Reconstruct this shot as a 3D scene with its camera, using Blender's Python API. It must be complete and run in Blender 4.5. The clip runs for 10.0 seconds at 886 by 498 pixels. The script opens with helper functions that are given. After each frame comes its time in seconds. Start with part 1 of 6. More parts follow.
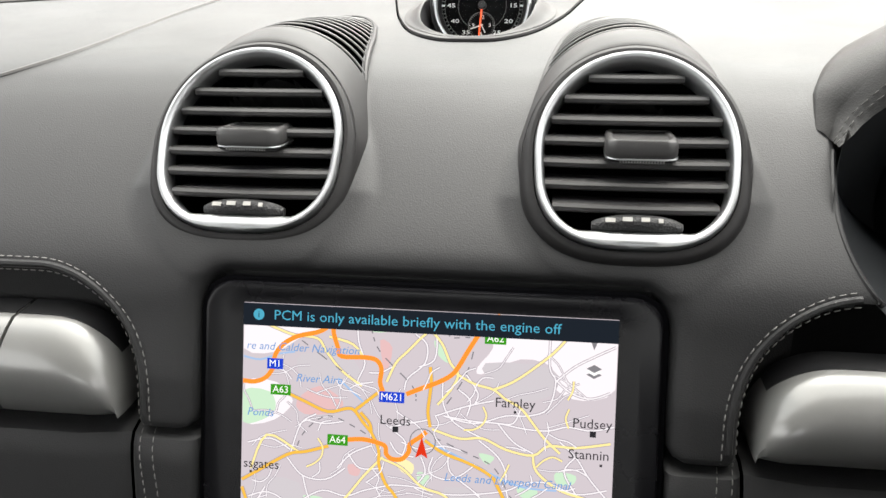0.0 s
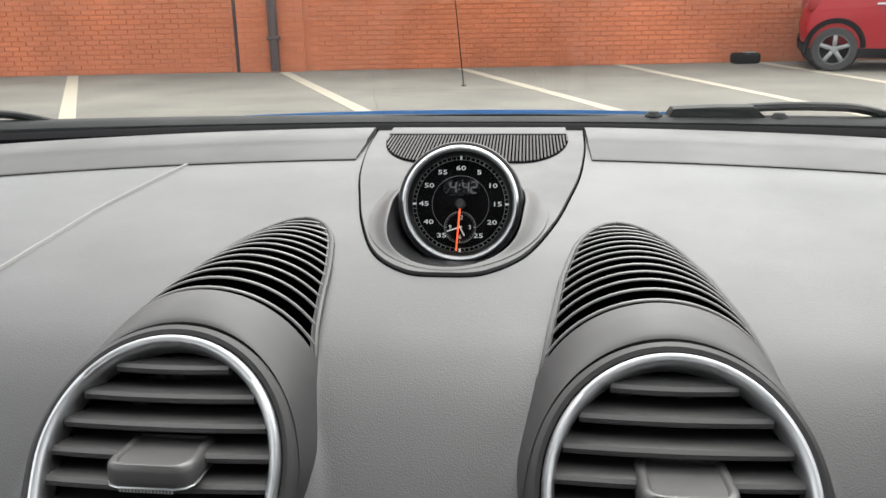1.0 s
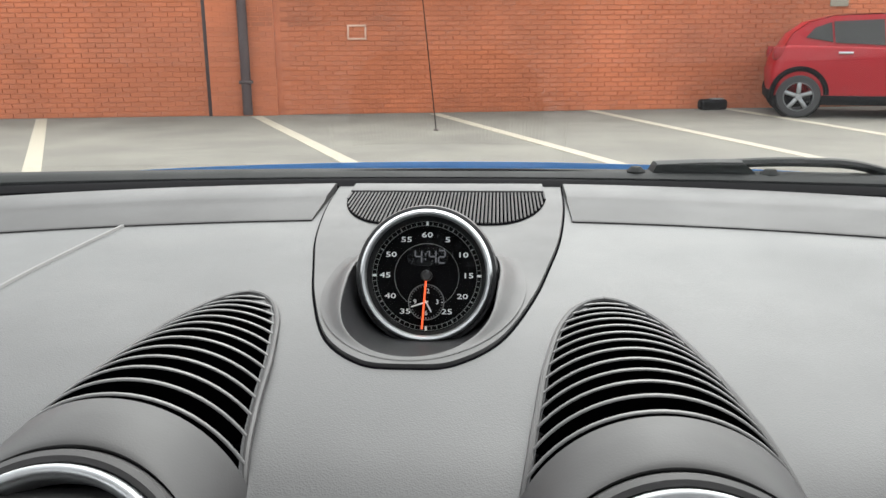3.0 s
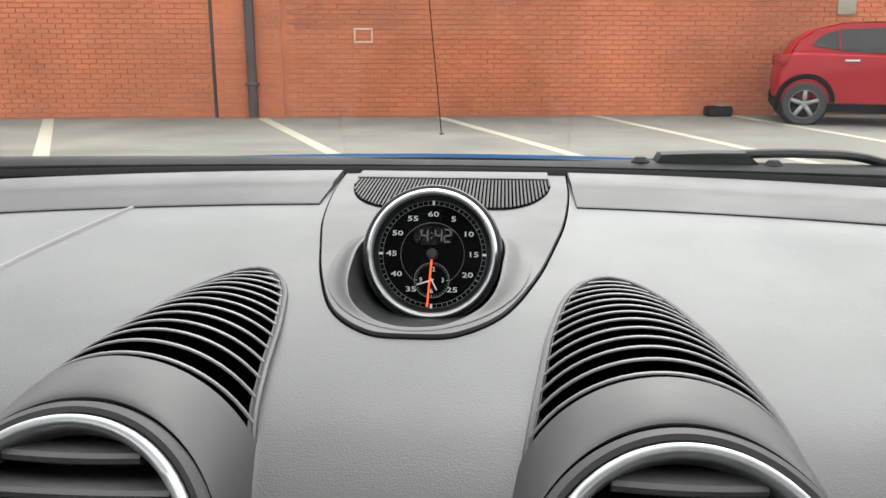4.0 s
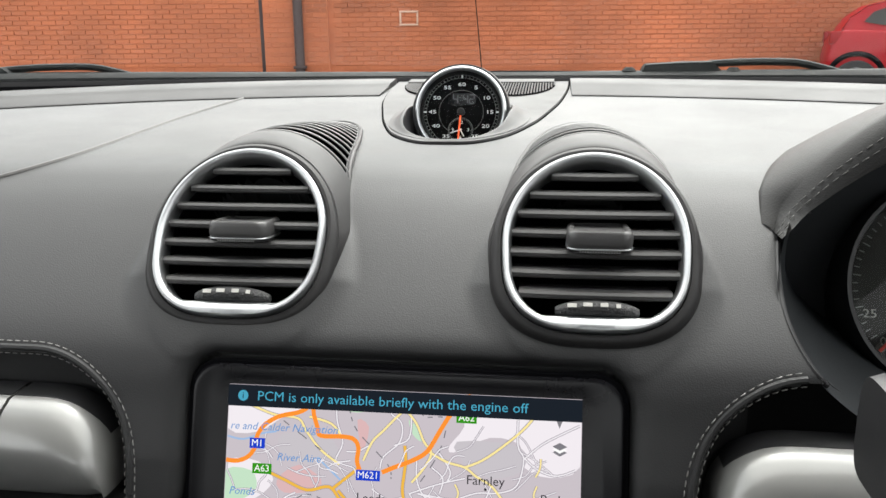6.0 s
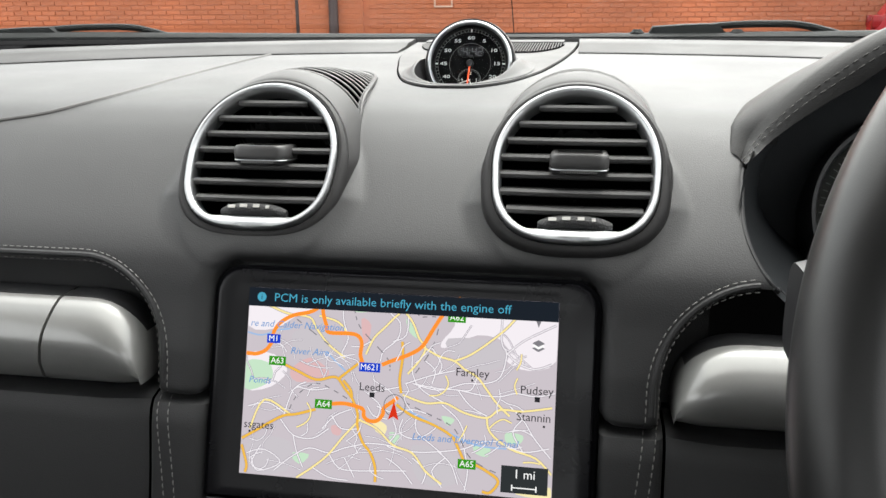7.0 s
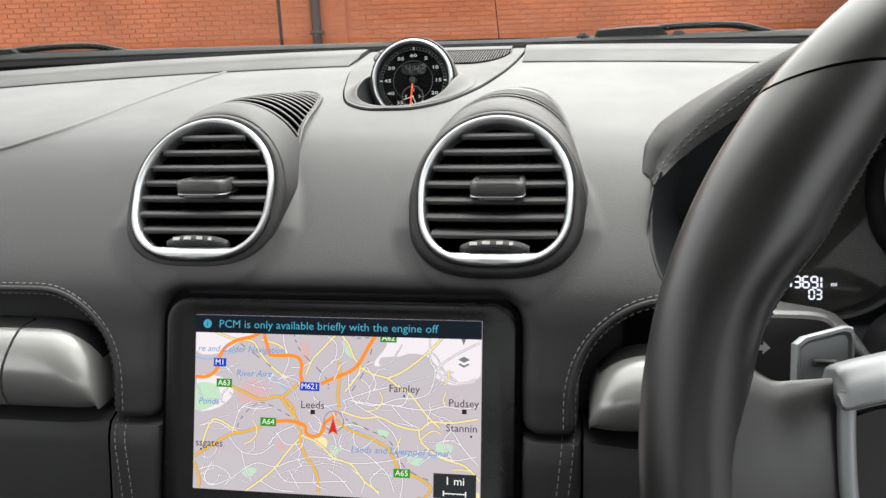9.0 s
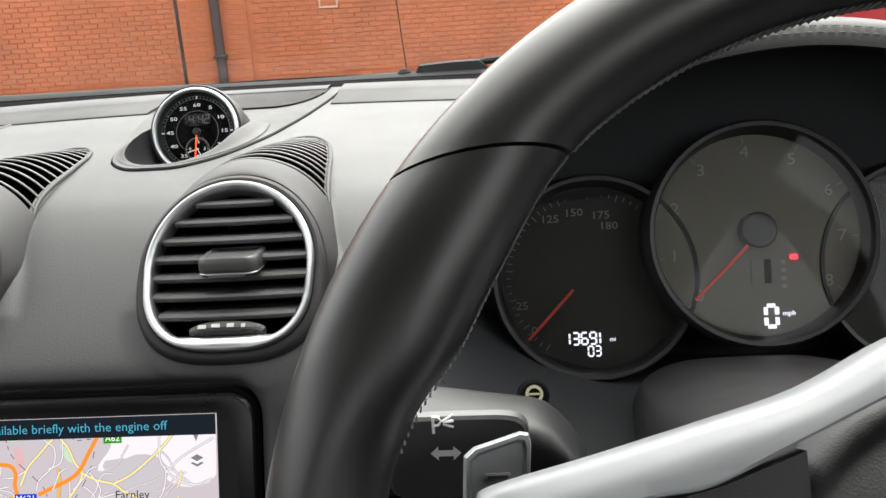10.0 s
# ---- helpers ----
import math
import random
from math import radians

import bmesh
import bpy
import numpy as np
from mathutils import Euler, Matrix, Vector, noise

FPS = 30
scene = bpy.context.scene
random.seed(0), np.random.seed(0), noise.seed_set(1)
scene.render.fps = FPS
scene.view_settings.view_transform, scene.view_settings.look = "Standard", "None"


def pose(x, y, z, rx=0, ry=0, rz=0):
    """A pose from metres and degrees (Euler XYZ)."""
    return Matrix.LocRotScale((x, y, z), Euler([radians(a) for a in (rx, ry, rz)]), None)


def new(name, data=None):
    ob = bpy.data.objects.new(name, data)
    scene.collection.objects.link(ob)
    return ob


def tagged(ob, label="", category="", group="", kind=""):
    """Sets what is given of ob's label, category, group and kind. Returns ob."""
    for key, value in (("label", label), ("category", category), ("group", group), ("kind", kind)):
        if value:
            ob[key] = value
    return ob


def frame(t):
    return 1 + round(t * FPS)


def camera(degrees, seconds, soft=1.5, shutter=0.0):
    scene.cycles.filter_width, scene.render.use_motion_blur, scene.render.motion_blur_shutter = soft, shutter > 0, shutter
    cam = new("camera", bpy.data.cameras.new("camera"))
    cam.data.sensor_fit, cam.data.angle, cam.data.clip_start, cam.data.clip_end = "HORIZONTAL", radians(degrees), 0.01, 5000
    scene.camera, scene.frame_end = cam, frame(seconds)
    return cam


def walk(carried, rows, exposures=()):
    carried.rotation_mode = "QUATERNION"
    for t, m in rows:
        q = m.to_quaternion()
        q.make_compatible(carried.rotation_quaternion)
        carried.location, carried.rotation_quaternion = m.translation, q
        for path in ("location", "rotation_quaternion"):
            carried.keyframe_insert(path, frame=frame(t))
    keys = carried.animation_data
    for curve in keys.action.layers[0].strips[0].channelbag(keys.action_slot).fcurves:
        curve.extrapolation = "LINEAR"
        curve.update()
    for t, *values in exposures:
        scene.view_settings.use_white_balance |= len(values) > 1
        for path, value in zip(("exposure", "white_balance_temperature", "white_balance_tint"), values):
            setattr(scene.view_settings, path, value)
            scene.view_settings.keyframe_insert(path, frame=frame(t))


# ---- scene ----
cam = camera(57.29, 10.0, soft=1.5)
# seconds, eye x y z in metres, yaw, pitch and roll in degrees
ROWS = [
    (0, 0.0479, -0.0001, 0.9958, 8.02, -21.89, -0.79),
    (0.5, 0.0394, 0.0624, 1.0315, 7.41, -19.5, -1.36),
    (1, 0.0342, 0.111, 1.0511, 5.94, -17.08, -0.92),
    (1.5, 0.033, 0.1624, 1.0587, 4.86, -15.56, -0.86),
    (2, 0.0361, 0.1731, 1.0519, 4.29, -14.65, -0.87),
    (2.5, 0.034, 0.1675, 1.054, 4.02, -14.29, -0.7),
    (4, 0.0329, 0.1563, 1.0413, 4.21, -13.76, 0.08),
    (4.5, 0.0329, 0.1298, 1.0377, 4.83, -13.62, -0.02),
    (5, 0.0416, 0.0944, 1.0366, 5.8, -13.51, -0.73),
    (5.5, 0.054, 0.0423, 1.0316, 6.85, -13.84, -1.13),
    (6, 0.0597, -0.0243, 0.9979, 7.48, -14.77, -0.58),
    (6.2, 0.0721, -0.0434, 0.9893, 7.92, -15.2, -0.54),
    (7.3, 0.0846, -0.0725, 0.9788, 10.08, -16.61, -0.34),
    (7.5, 0.0863, -0.07, 0.9879, 10, -18.05, -0.49),
    (8, 0.0985, -0.0747, 0.9968, 10.52, -18.08, -1.03),
    (8.5, 0.1066, -0.0769, 0.9966, 10.57, -17.85, -1.74),
    (9, 0.1191, -0.0865, 1.0079, 9.29, -17.33, -2.21),
    (9.5, 0.1666, -0.0664, 1.0202, 7.12, -16.94, -2.89),
    (10, 0.2039, -0.0356, 1.0196, 3.58, -16.43, -3.62),
]
walk(cam, [(t, pose(x, y, z, 90 + pitch, 0, yaw) @ pose(0, 0, 0, 0, 0, roll)) for t, x, y, z, yaw, pitch, roll in ROWS],
     [(0.0, 2.74, 6700, 10), (0.5, 2.64, 6600, 10), (1.0, 2.5, 6500, 10), (2.5, 2.42, 6400, 9), (4.0, 2.54, 6450, 9), (5.5, 2.58, 6500, 9), (6.0, 2.53, 6550, 9), (7.5, 2.58, 6550, 9), (9.0, 2.58, 6600, 9), (10.0, 2.68, 6650, 9)])


# Overcast daylight: pale sky, one very soft sun behind cloud.
SUN_HIGH, SUN_TURN = radians(62), radians(15)
world = bpy.data.worlds.new("overcast_sky")
scene.world = world
world.use_nodes = True
wt = world.node_tree
sky = wt.nodes.new("ShaderNodeTexSky")
sky.sky_type, sky.sun_disc, sky.sun_elevation, sky.sun_rotation = "NISHITA", False, SUN_HIGH, SUN_TURN
sky.air_density, sky.dust_density, sky.ozone_density = 1.0, 3.0, 1.0
grey = wt.nodes.new("ShaderNodeHueSaturation")
grey.inputs["Saturation"].default_value = 0.1
wt.links.new(sky.outputs["Color"], grey.inputs["Color"])
haze = wt.nodes.new("ShaderNodeVectorMath")
haze.operation = "MULTIPLY"
haze.inputs[1].default_value = (1.0, 1.0, 0.985)
wt.links.new(grey.outputs["Color"], haze.inputs[0])
wt.links.new(haze.outputs["Vector"], wt.nodes["Background"].inputs["Color"])
wt.nodes["Background"].inputs["Strength"].default_value = 0.15
sun = new("sun", bpy.data.lights.new("sun", "SUN"))
sun.data.energy, sun.data.angle, sun.data.color = 0.6, radians(104), (1.0, 0.95, 0.87)
sun.matrix_world = Matrix.Rotation(-SUN_TURN, 4, "Z") @ Matrix.Rotation(-(math.pi / 2 - SUN_HIGH), 4, "X")
EXPOSURE = 2.32
scene.view_settings.exposure = EXPOSURE


# ---- materials ----
def material(name, colour, rough=0.5, metal=0.0, grain=0.0, grain_size=400.0, blotch=0.0, blotch_size=6.0, coat=0.0, emit=0.0, spec=0.5, cells=False, sheen=0.0, each=0.0):
    """A procedural surface: base colour varied at two scales, roughness that varies with it, fine relief."""
    m = bpy.data.materials.new(name)
    m.use_nodes = True
    t = m.node_tree
    b = t.nodes["Principled BSDF"]
    b.inputs["Base Color"].default_value = (*colour, 1)
    b.inputs["Roughness"].default_value, b.inputs["Metallic"].default_value = rough, metal
    b.inputs["Coat Weight"].default_value, b.inputs["Coat Roughness"].default_value = coat, 0.06
    b.inputs["Specular IOR Level"].default_value = spec
    if sheen:
        b.inputs["Sheen Weight"].default_value, b.inputs["Sheen Roughness"].default_value = sheen, 0.35
    if emit:
        b.inputs["Emission Color"].default_value, b.inputs["Emission Strength"].default_value = (*colour, 1), emit
    co = t.nodes.new("ShaderNodeTexCoord")
    if blotch:
        big = t.nodes.new("ShaderNodeTexNoise")
        big.inputs["Scale"].default_value, big.inputs["Detail"].default_value, big.inputs["Roughness"].default_value = blotch_size, 6, 0.6
        t.links.new(co.outputs["Object"], big.inputs["Vector"])
        ramp = t.nodes.new("ShaderNodeMapRange")
        ramp.inputs["From Min"].default_value, ramp.inputs["From Max"].default_value = 0.3, 0.7
        ramp.inputs["To Min"].default_value, ramp.inputs["To Max"].default_value = 1 - blotch, 1 + blotch
        t.links.new(big.outputs["Fac"], ramp.inputs["Value"])
        mul = t.nodes.new("ShaderNodeVectorMath")
        mul.operation = "SCALE"
        mul.inputs[0].default_value = colour
        t.links.new(ramp.outputs["Result"], mul.inputs["Scale"])
        out = mul.outputs["Vector"]
        if each:  # every piece has a tone of its own
            own, isl, tot, tone = (t.nodes.new("ShaderNode" + k) for k in ("ObjectInfo", "NewGeometry", "Math", "MapRange"))
            tot.operation = "ADD"
            t.links.new(own.outputs["Random"], tot.inputs[0])
            t.links.new(isl.outputs["Random Per Island"], tot.inputs[1])
            frac = t.nodes.new("ShaderNodeMath")
            frac.operation = "FRACT"
            t.links.new(tot.outputs[0], frac.inputs[0])
            tone.inputs["To Min"].default_value, tone.inputs["To Max"].default_value = 1 - each, 1 + each
            t.links.new(frac.outputs[0], tone.inputs["Value"])
            mul2 = t.nodes.new("ShaderNodeVectorMath")
            mul2.operation = "SCALE"
            t.links.new(out, mul2.inputs[0])
            t.links.new(tone.outputs["Result"], mul2.inputs["Scale"])
            out = mul2.outputs["Vector"]
        t.links.new(out, b.inputs["Base Color"])
        rr = t.nodes.new("ShaderNodeMapRange")
        rr.inputs["From Min"].default_value, rr.inputs["From Max"].default_value = 0.3, 0.7
        rr.inputs["To Min"].default_value, rr.inputs["To Max"].default_value = max(rough - 0.06, 0.02), min(rough + 0.06, 1)
        t.links.new(big.outputs["Fac"], rr.inputs["Value"])
        t.links.new(rr.outputs["Result"], b.inputs["Roughness"])
    if grain:
        fine = t.nodes.new("ShaderNodeTexVoronoi" if cells else "ShaderNodeTexNoise")
        fine.inputs["Scale"].default_value = grain_size
        t.links.new(co.outputs["Object"], fine.inputs["Vector"])
        bump = t.nodes.new("ShaderNodeBump")
        bump.inputs["Strength"].default_value, bump.inputs["Distance"].default_value = grain, 0.0004 if grain_size > 60 else 0.01
        t.links.new(fine.outputs["Distance" if cells else "Fac"], bump.inputs["Height"])
        t.links.new(bump.outputs["Normal"], b.inputs["Normal"])
    return m


def glow(name, colour, strength=1.0):
    """A lit display element."""
    m = bpy.data.materials.new(name)
    m.use_nodes = True
    t = m.node_tree
    t.nodes.remove(t.nodes["Principled BSDF"])
    e = t.nodes.new("ShaderNodeEmission")
    e.inputs["Color"].default_value, e.inputs["Strength"].default_value = (*colour, 1), strength
    t.links.new(e.outputs["Emission"], t.nodes["Material Output"].inputs["Surface"])
    return m


def pane(name, tint=(1, 1, 1), ior=1.12, rough=0.0):
    """The inner face of clear glass: see-through, with Fresnel gloss."""
    m = bpy.data.materials.new(name)
    m.use_nodes = True
    t = m.node_tree
    t.nodes.remove(t.nodes["Principled BSDF"])
    clear, gloss, mix, fres = (t.nodes.new("ShaderNode" + n) for n in ("BsdfTransparent", "BsdfGlossy", "MixShader", "Fresnel"))
    clear.inputs["Color"].default_value = (*tint, 1)
    gloss.inputs["Roughness"].default_value, fres.inputs["IOR"].default_value = rough, ior
    t.links.new(fres.outputs["Fac"], mix.inputs[0])
    t.links.new(clear.outputs[0], mix.inputs[1])
    t.links.new(gloss.outputs[0], mix.inputs[2])
    t.links.new(mix.outputs[0], t.nodes["Material Output"].inputs["Surface"])
    return m


def body_glass(name, tint=(0.97, 0.99, 0.98)):
    """The body of a pane behind its glossy face."""
    m = bpy.data.materials.new(name)
    m.use_nodes = True
    t = m.node_tree
    t.nodes.remove(t.nodes["Principled BSDF"])
    clear = t.nodes.new("ShaderNodeBsdfTransparent")
    clear.inputs["Color"].default_value = (*tint, 1)
    t.links.new(clear.outputs[0], t.nodes["Material Output"].inputs["Surface"])
    return m


LEATHER = material("dash_leather", (0.0235, 0.0236, 0.0244), 0.54, spec=0.34, sheen=0.05, grain=0.2, grain_size=1650, blotch=0.06, blotch_size=9, cells=True)
PLASTIC = material("pod_plastic", (0.018, 0.0173, 0.0177), 0.52, spec=0.26, grain=0.1, grain_size=1600, blotch=0.05, blotch_size=14)
BLACK = material("black_plastic", (0.014, 0.014, 0.015), 0.45, spec=0.35, grain=0.15, grain_size=1500, blotch=0.1, blotch_size=20)
# VOID is a matt black that also stands in for shade under the fins.
VOID = material("matt_black_and_shade", (0.0025, 0.0025, 0.003), 0.95, spec=0.0, blotch=0.1)
TUNNEL = material("hood_lining", (0.019, 0.021, 0.023), 0.75, spec=0.2, grain=0.2, grain_size=1500, blotch=0.08, blotch_size=12)
GLOSS = material("gloss_black", (0.005, 0.005, 0.006), 0.25, coat=0.0, spec=0.2, blotch=0.08, blotch_size=30)
SLAT = material("vent_plastic", (0.044, 0.043, 0.043), 0.42, grain=0.1, grain_size=1500, blotch=0.08, blotch_size=20)
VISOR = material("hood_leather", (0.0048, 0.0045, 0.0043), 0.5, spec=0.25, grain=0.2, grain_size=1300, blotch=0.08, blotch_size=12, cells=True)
CHROME = material("satin_chrome", (0.46, 0.47, 0.48), 0.4, 1.0, blotch=0.05, blotch_size=25)
SILVER = material("silver_trim_paint", (0.2, 0.2, 0.194), 0.32, 0.3, coat=0.45, blotch=0.02, blotch_size=2)
THREAD = material("dark_thread", (0.07, 0.068, 0.065), 0.8, grain=0.4, grain_size=2500)
STITCH = material("grey_thread", (0.16, 0.156, 0.152), 0.8, grain=0.4, grain_size=2500)
KNURL = material("knurled_rubber", (0.02, 0.02, 0.021), 0.5, grain=0.9, grain_size=1100, blotch=0.08, blotch_size=20, cells=True)
WHEEL = material("smooth_wheel_leather", (0.0085, 0.0085, 0.0085), 0.36, grain=0.05, grain_size=2200, blotch=0.1, blotch_size=14, cells=True)
WHITE = material("white_print", (0.7, 0.7, 0.7), 0.6, blotch=0.03)
DIM = material("grey_print", (0.16, 0.16, 0.16), 0.6, blotch=0.03)
DIAL = material("black_dial", (0.0025, 0.0025, 0.003), 0.8, spec=0.05, blotch=0.1, blotch_size=60)
DARKDIAL = material("dark_grey_dial", (0.028, 0.027, 0.025), 0.6, spec=0.2, blotch=0.08, blotch_size=60)
GREYDIAL = material("grey_dial", (0.12, 0.11, 0.096), 0.6, spec=0.2, blotch=0.05, blotch_size=40)
# The clock hand is no lamp; a little emission is added to brighten it.
ORANGE = material("orange_pointer_glow", (0.85, 0.09, 0.02), 0.45, blotch=0.04, emit=0.25)
# Leather made lighter to paint the highlight along the airbag seam.
SEAM_HIGHLIGHT = material("seam_highlight", (0.075, 0.072, 0.07), 0.6, grain=0.1, grain_size=1700, blotch=0.06, blotch_size=9)
RUBBER = material("black_rubber", (0.004, 0.004, 0.0045), 0.95, spec=0.05, grain=0.2, grain_size=300, blotch=0.15, blotch_size=10)
BLUE = material("blue_car_paint", (0.1, 0.27, 0.62), 0.25, coat=1.0, blotch=0.03, blotch_size=4)
CLEAR = pane("clear_glass", ior=1.4)
COATED = pane("coated_lens", (0.97, 0.97, 0.97), 1.1)
COVER = pane("instrument_cover", (0.95, 0.95, 0.95), 1.25)
SPOKE = material("satin_silver_spoke", (0.215, 0.223, 0.233), 0.44, 0.35, grain=0.04, grain_size=900, blotch=0.04, blotch_size=18)
FIGURE = material("dial_figures", (0.35, 0.34, 0.32), 0.6, blotch=0.03)
DIALPRINT = material("dim_dial_figures", (0.2, 0.19, 0.175), 0.6, blotch=0.03)
POINTER = material("red_pointer", (0.55, 0.035, 0.02), 0.5, blotch=0.04)
BEIGE = material("beige_print", (0.4, 0.37, 0.25), 0.6, blotch=0.05)
WIPER = material("wiper_plastic", (0.0085, 0.0095, 0.0095), 0.7, spec=0.14, grain=0.2, grain_size=600, blotch=0.15, blotch_size=20)
GLASS_BODY = body_glass("glass_body")
TINTED = pane("tinted_glass", (0.25, 0.27, 0.27))
HEADLINING = material("grey_headlining", (0.3, 0.297, 0.29), 0.9, grain=0.3, grain_size=500, blotch=0.08)
CARPET = material("black_carpet", (0.015, 0.015, 0.016), 0.95, grain=0.5, grain_size=700, blotch=0.2)


# ---- mesh tools ----
def mesh_from(name, verts, faces, mat, smooth=True):
    me = bpy.data.meshes.new(name)
    me.from_pydata([tuple(v) for v in verts], [], faces)
    me.materials.append(mat)
    if smooth:
        me.polygons.foreach_set("use_smooth", [True] * len(me.polygons))
    me.update()
    return me


def thing(name, base, label, category, group="", kind=""):
    """An Empty at the base of a thing, under which its parts hang."""
    ob = new(name)
    ob.location = base
    ob.empty_display_size = 0.02
    return tagged(ob, label, category, group, kind)


def add(name, me, parent, label="", kind=""):
    """Links a mesh as one part under a thing or part; its vertices are in world metres."""
    ob = new(name, me)
    if parent is not None:
        ob.parent = parent
        ob.matrix_parent_inverse = world_of(parent).inverted()
    return tagged(ob, label, kind=kind)


def world_of(ob):
    m = ob.matrix_basis.copy()
    if ob.parent is not None:
        m = world_of(ob.parent) @ ob.matrix_parent_inverse @ m
    return m


def part(name, bm, mat, parent, label="", smooth=True, kind=""):
    """Links a bmesh as one mesh object under a thing or a part."""
    me = bpy.data.meshes.new(name)
    bmesh.ops.recalc_face_normals(bm, faces=bm.faces)
    bm.to_mesh(me)
    bm.free()
    me.materials.append(mat)
    if smooth:
        me.polygons.foreach_set("use_smooth", [True] * len(me.polygons))
        me.set_sharp_from_angle(angle=radians(38))
    return add(name, me, parent, label, kind)


def box(x0, y0, z0, x1, y1, z1, bevel=0.0, m=None, seg=2):
    bm = bmesh.new()
    bmesh.ops.create_cube(bm, size=1)
    bmesh.ops.scale(bm, vec=(x1 - x0, y1 - y0, z1 - z0), verts=bm.verts)
    bmesh.ops.translate(bm, vec=((x0 + x1) / 2, (y0 + y1) / 2, (z0 + z1) / 2), verts=bm.verts)
    if bevel:
        bmesh.ops.bevel(bm, geom=bm.edges[:], offset=bevel, segments=seg, affect="EDGES", profile=0.5)
    if m is not None:
        bmesh.ops.transform(bm, matrix=m, verts=bm.verts)
    return bm


def loft(rings, closed=True, cap=False, mat=None, name=""):
    """A bmesh through rows of points (all rows the same length)."""
    bm = bmesh.new()
    vs = [[bm.verts.new(p) for p in row] for row in rings]
    n = len(vs[0])
    for a, b in zip(vs, vs[1:]):
        for i in range(n if closed else n - 1):
            j = (i + 1) % n
            bm.faces.new((a[i], a[j], b[j], b[i]))
    if cap:
        bm.faces.new(vs[0][::-1])
        bm.faces.new(vs[-1])
    return bm


def tube(path, radius, sides=8, closed=False, flat=1.0, up=Vector((0, 0, 1))):
    """A round bar along a path; flat squashes it along up."""
    path = [Vector(p) for p in path]
    rows = []
    n = len(path)
    for i, p in enumerate(path):
        a = path[(i - 1) % n] if (closed or i > 0) else p
        b = path[(i + 1) % n] if (closed or i < n - 1) else p
        d = (b - a).normalized()
        u = (up - d * up.dot(d)).normalized()
        s = d.cross(u)
        r = radius[i] if isinstance(radius, (list, tuple)) else radius
        rows.append([p + (u * math.sin(k) * flat + s * math.cos(k)) * r for k in (2 * math.pi * j / sides for j in range(sides))])
    if closed:
        rows.append(rows[0])
        bm = loft(rows)
        bmesh.ops.remove_doubles(bm, verts=bm.verts, dist=1e-7)
        return bm
    return loft(rows, cap=True)


def frame_at(origin, normal, up=(0, 0, 1)):
    """A pose whose z is the normal, y the up within the plane, x to the right when looked at from the front."""
    z = Vector(normal).normalized()
    y = (Vector(up) - z * Vector(up).dot(z)).normalized()
    x = y.cross(z)
    m = Matrix((x, y, z)).transposed().to_4x4()
    m.translation = origin
    return m


def disc(m, r, h0, h1, n=48, bevel=0.0, outline=None):
    """A solid plate in the plane of m between heights h0 and h1."""
    pts = outline or [(r * math.cos(2 * math.pi * k / n), r * math.sin(2 * math.pi * k / n)) for k in range(n)]
    sc = lambda f, h: [m @ Vector((x * f, y * f, h)) for x, y in pts]  # noqa: E731
    f = 1 - bevel / max(r, 1e-6)
    rows = [sc(1, h0), sc(1, h1 - bevel), sc(f, h1)] if bevel else [sc(1, h0), sc(1, h1)]
    return loft(rows, cap=True)


def annulus(m, profile, n=64, outline=None):
    """Sweeps a profile of (radius, height) round the axis of m; outline(k) scales the radius at an angle."""
    rows = []
    for r, h in profile:
        rows.append([m @ Vector((*(outline(2 * math.pi * k / n, r) if outline else (r * math.cos(2 * math.pi * k / n), r * math.sin(2 * math.pi * k / n))), h)) for k in range(n)])
    return loft(rows)


def lettering(name, text, m, size, mat, parent, depth=0.0002, align="CENTER", label="", squeeze=1.0, shear=0.0):
    """Text in the built-in font, turned into a mesh, centred at m."""
    cu = bpy.data.curves.new(name, "FONT")
    cu.body, cu.size, cu.align_x, cu.align_y, cu.extrude, cu.shear = text, size, align, "CENTER", depth, shear
    cu.resolution_u = 2
    tmp = bpy.data.objects.new(name, cu)
    scene.collection.objects.link(tmp)
    me = bpy.data.meshes.new_from_object(tmp.evaluated_get(bpy.context.evaluated_depsgraph_get()))
    bpy.data.objects.remove(tmp)
    bpy.data.curves.remove(cu)
    me.transform(m @ Matrix.Diagonal((squeeze, 1, 1, 1)))
    me.materials.clear()
    me.materials.append(mat)
    return add(name, me, parent, label)


def catmull(pts, per=6, closed=False):
    """A smooth curve through points."""
    pts = [Vector(p) for p in pts]
    n, out = len(pts), []
    for i in range(n if closed else n - 1):
        g = lambda k: pts[k % n] if closed else pts[min(max(k, 0), n - 1)]  # noqa: E731
        a, b, c, d = g(i - 1), g(i), g(i + 1), g(i + 2)
        for j in range(per):
            t = j / per
            out.append(0.5 * (2 * b + (c - a) * t + (2 * a - 5 * b + 4 * c - d) * t * t + (3 * b - a - 3 * c + d) * t**3))
    if not closed:
        out.append(pts[-1])
    return out


def lens_cover(name, m, r, h, parent, n=48, mat=None):
    """A clear lens: glossy front face, plain body behind it."""
    front = [m @ Vector((r * math.cos(2 * math.pi * k / n), r * math.sin(2 * math.pi * k / n), h)) for k in range(n)]
    back = [m @ Vector((r * math.cos(2 * math.pi * k / n), r * math.sin(2 * math.pi * k / n), h - 0.0006)) for k in range(n)]
    me = mesh_from(name, front + back, [tuple(range(n)), tuple(range(2 * n - 1, n - 1, -1))], mat or COATED, False)
    me.materials.append(GLASS_BODY)
    me.polygons.foreach_set("material_index", [0, 1])
    ob = add(name, me, parent)
    ob.visible_shadow = False
    return ob


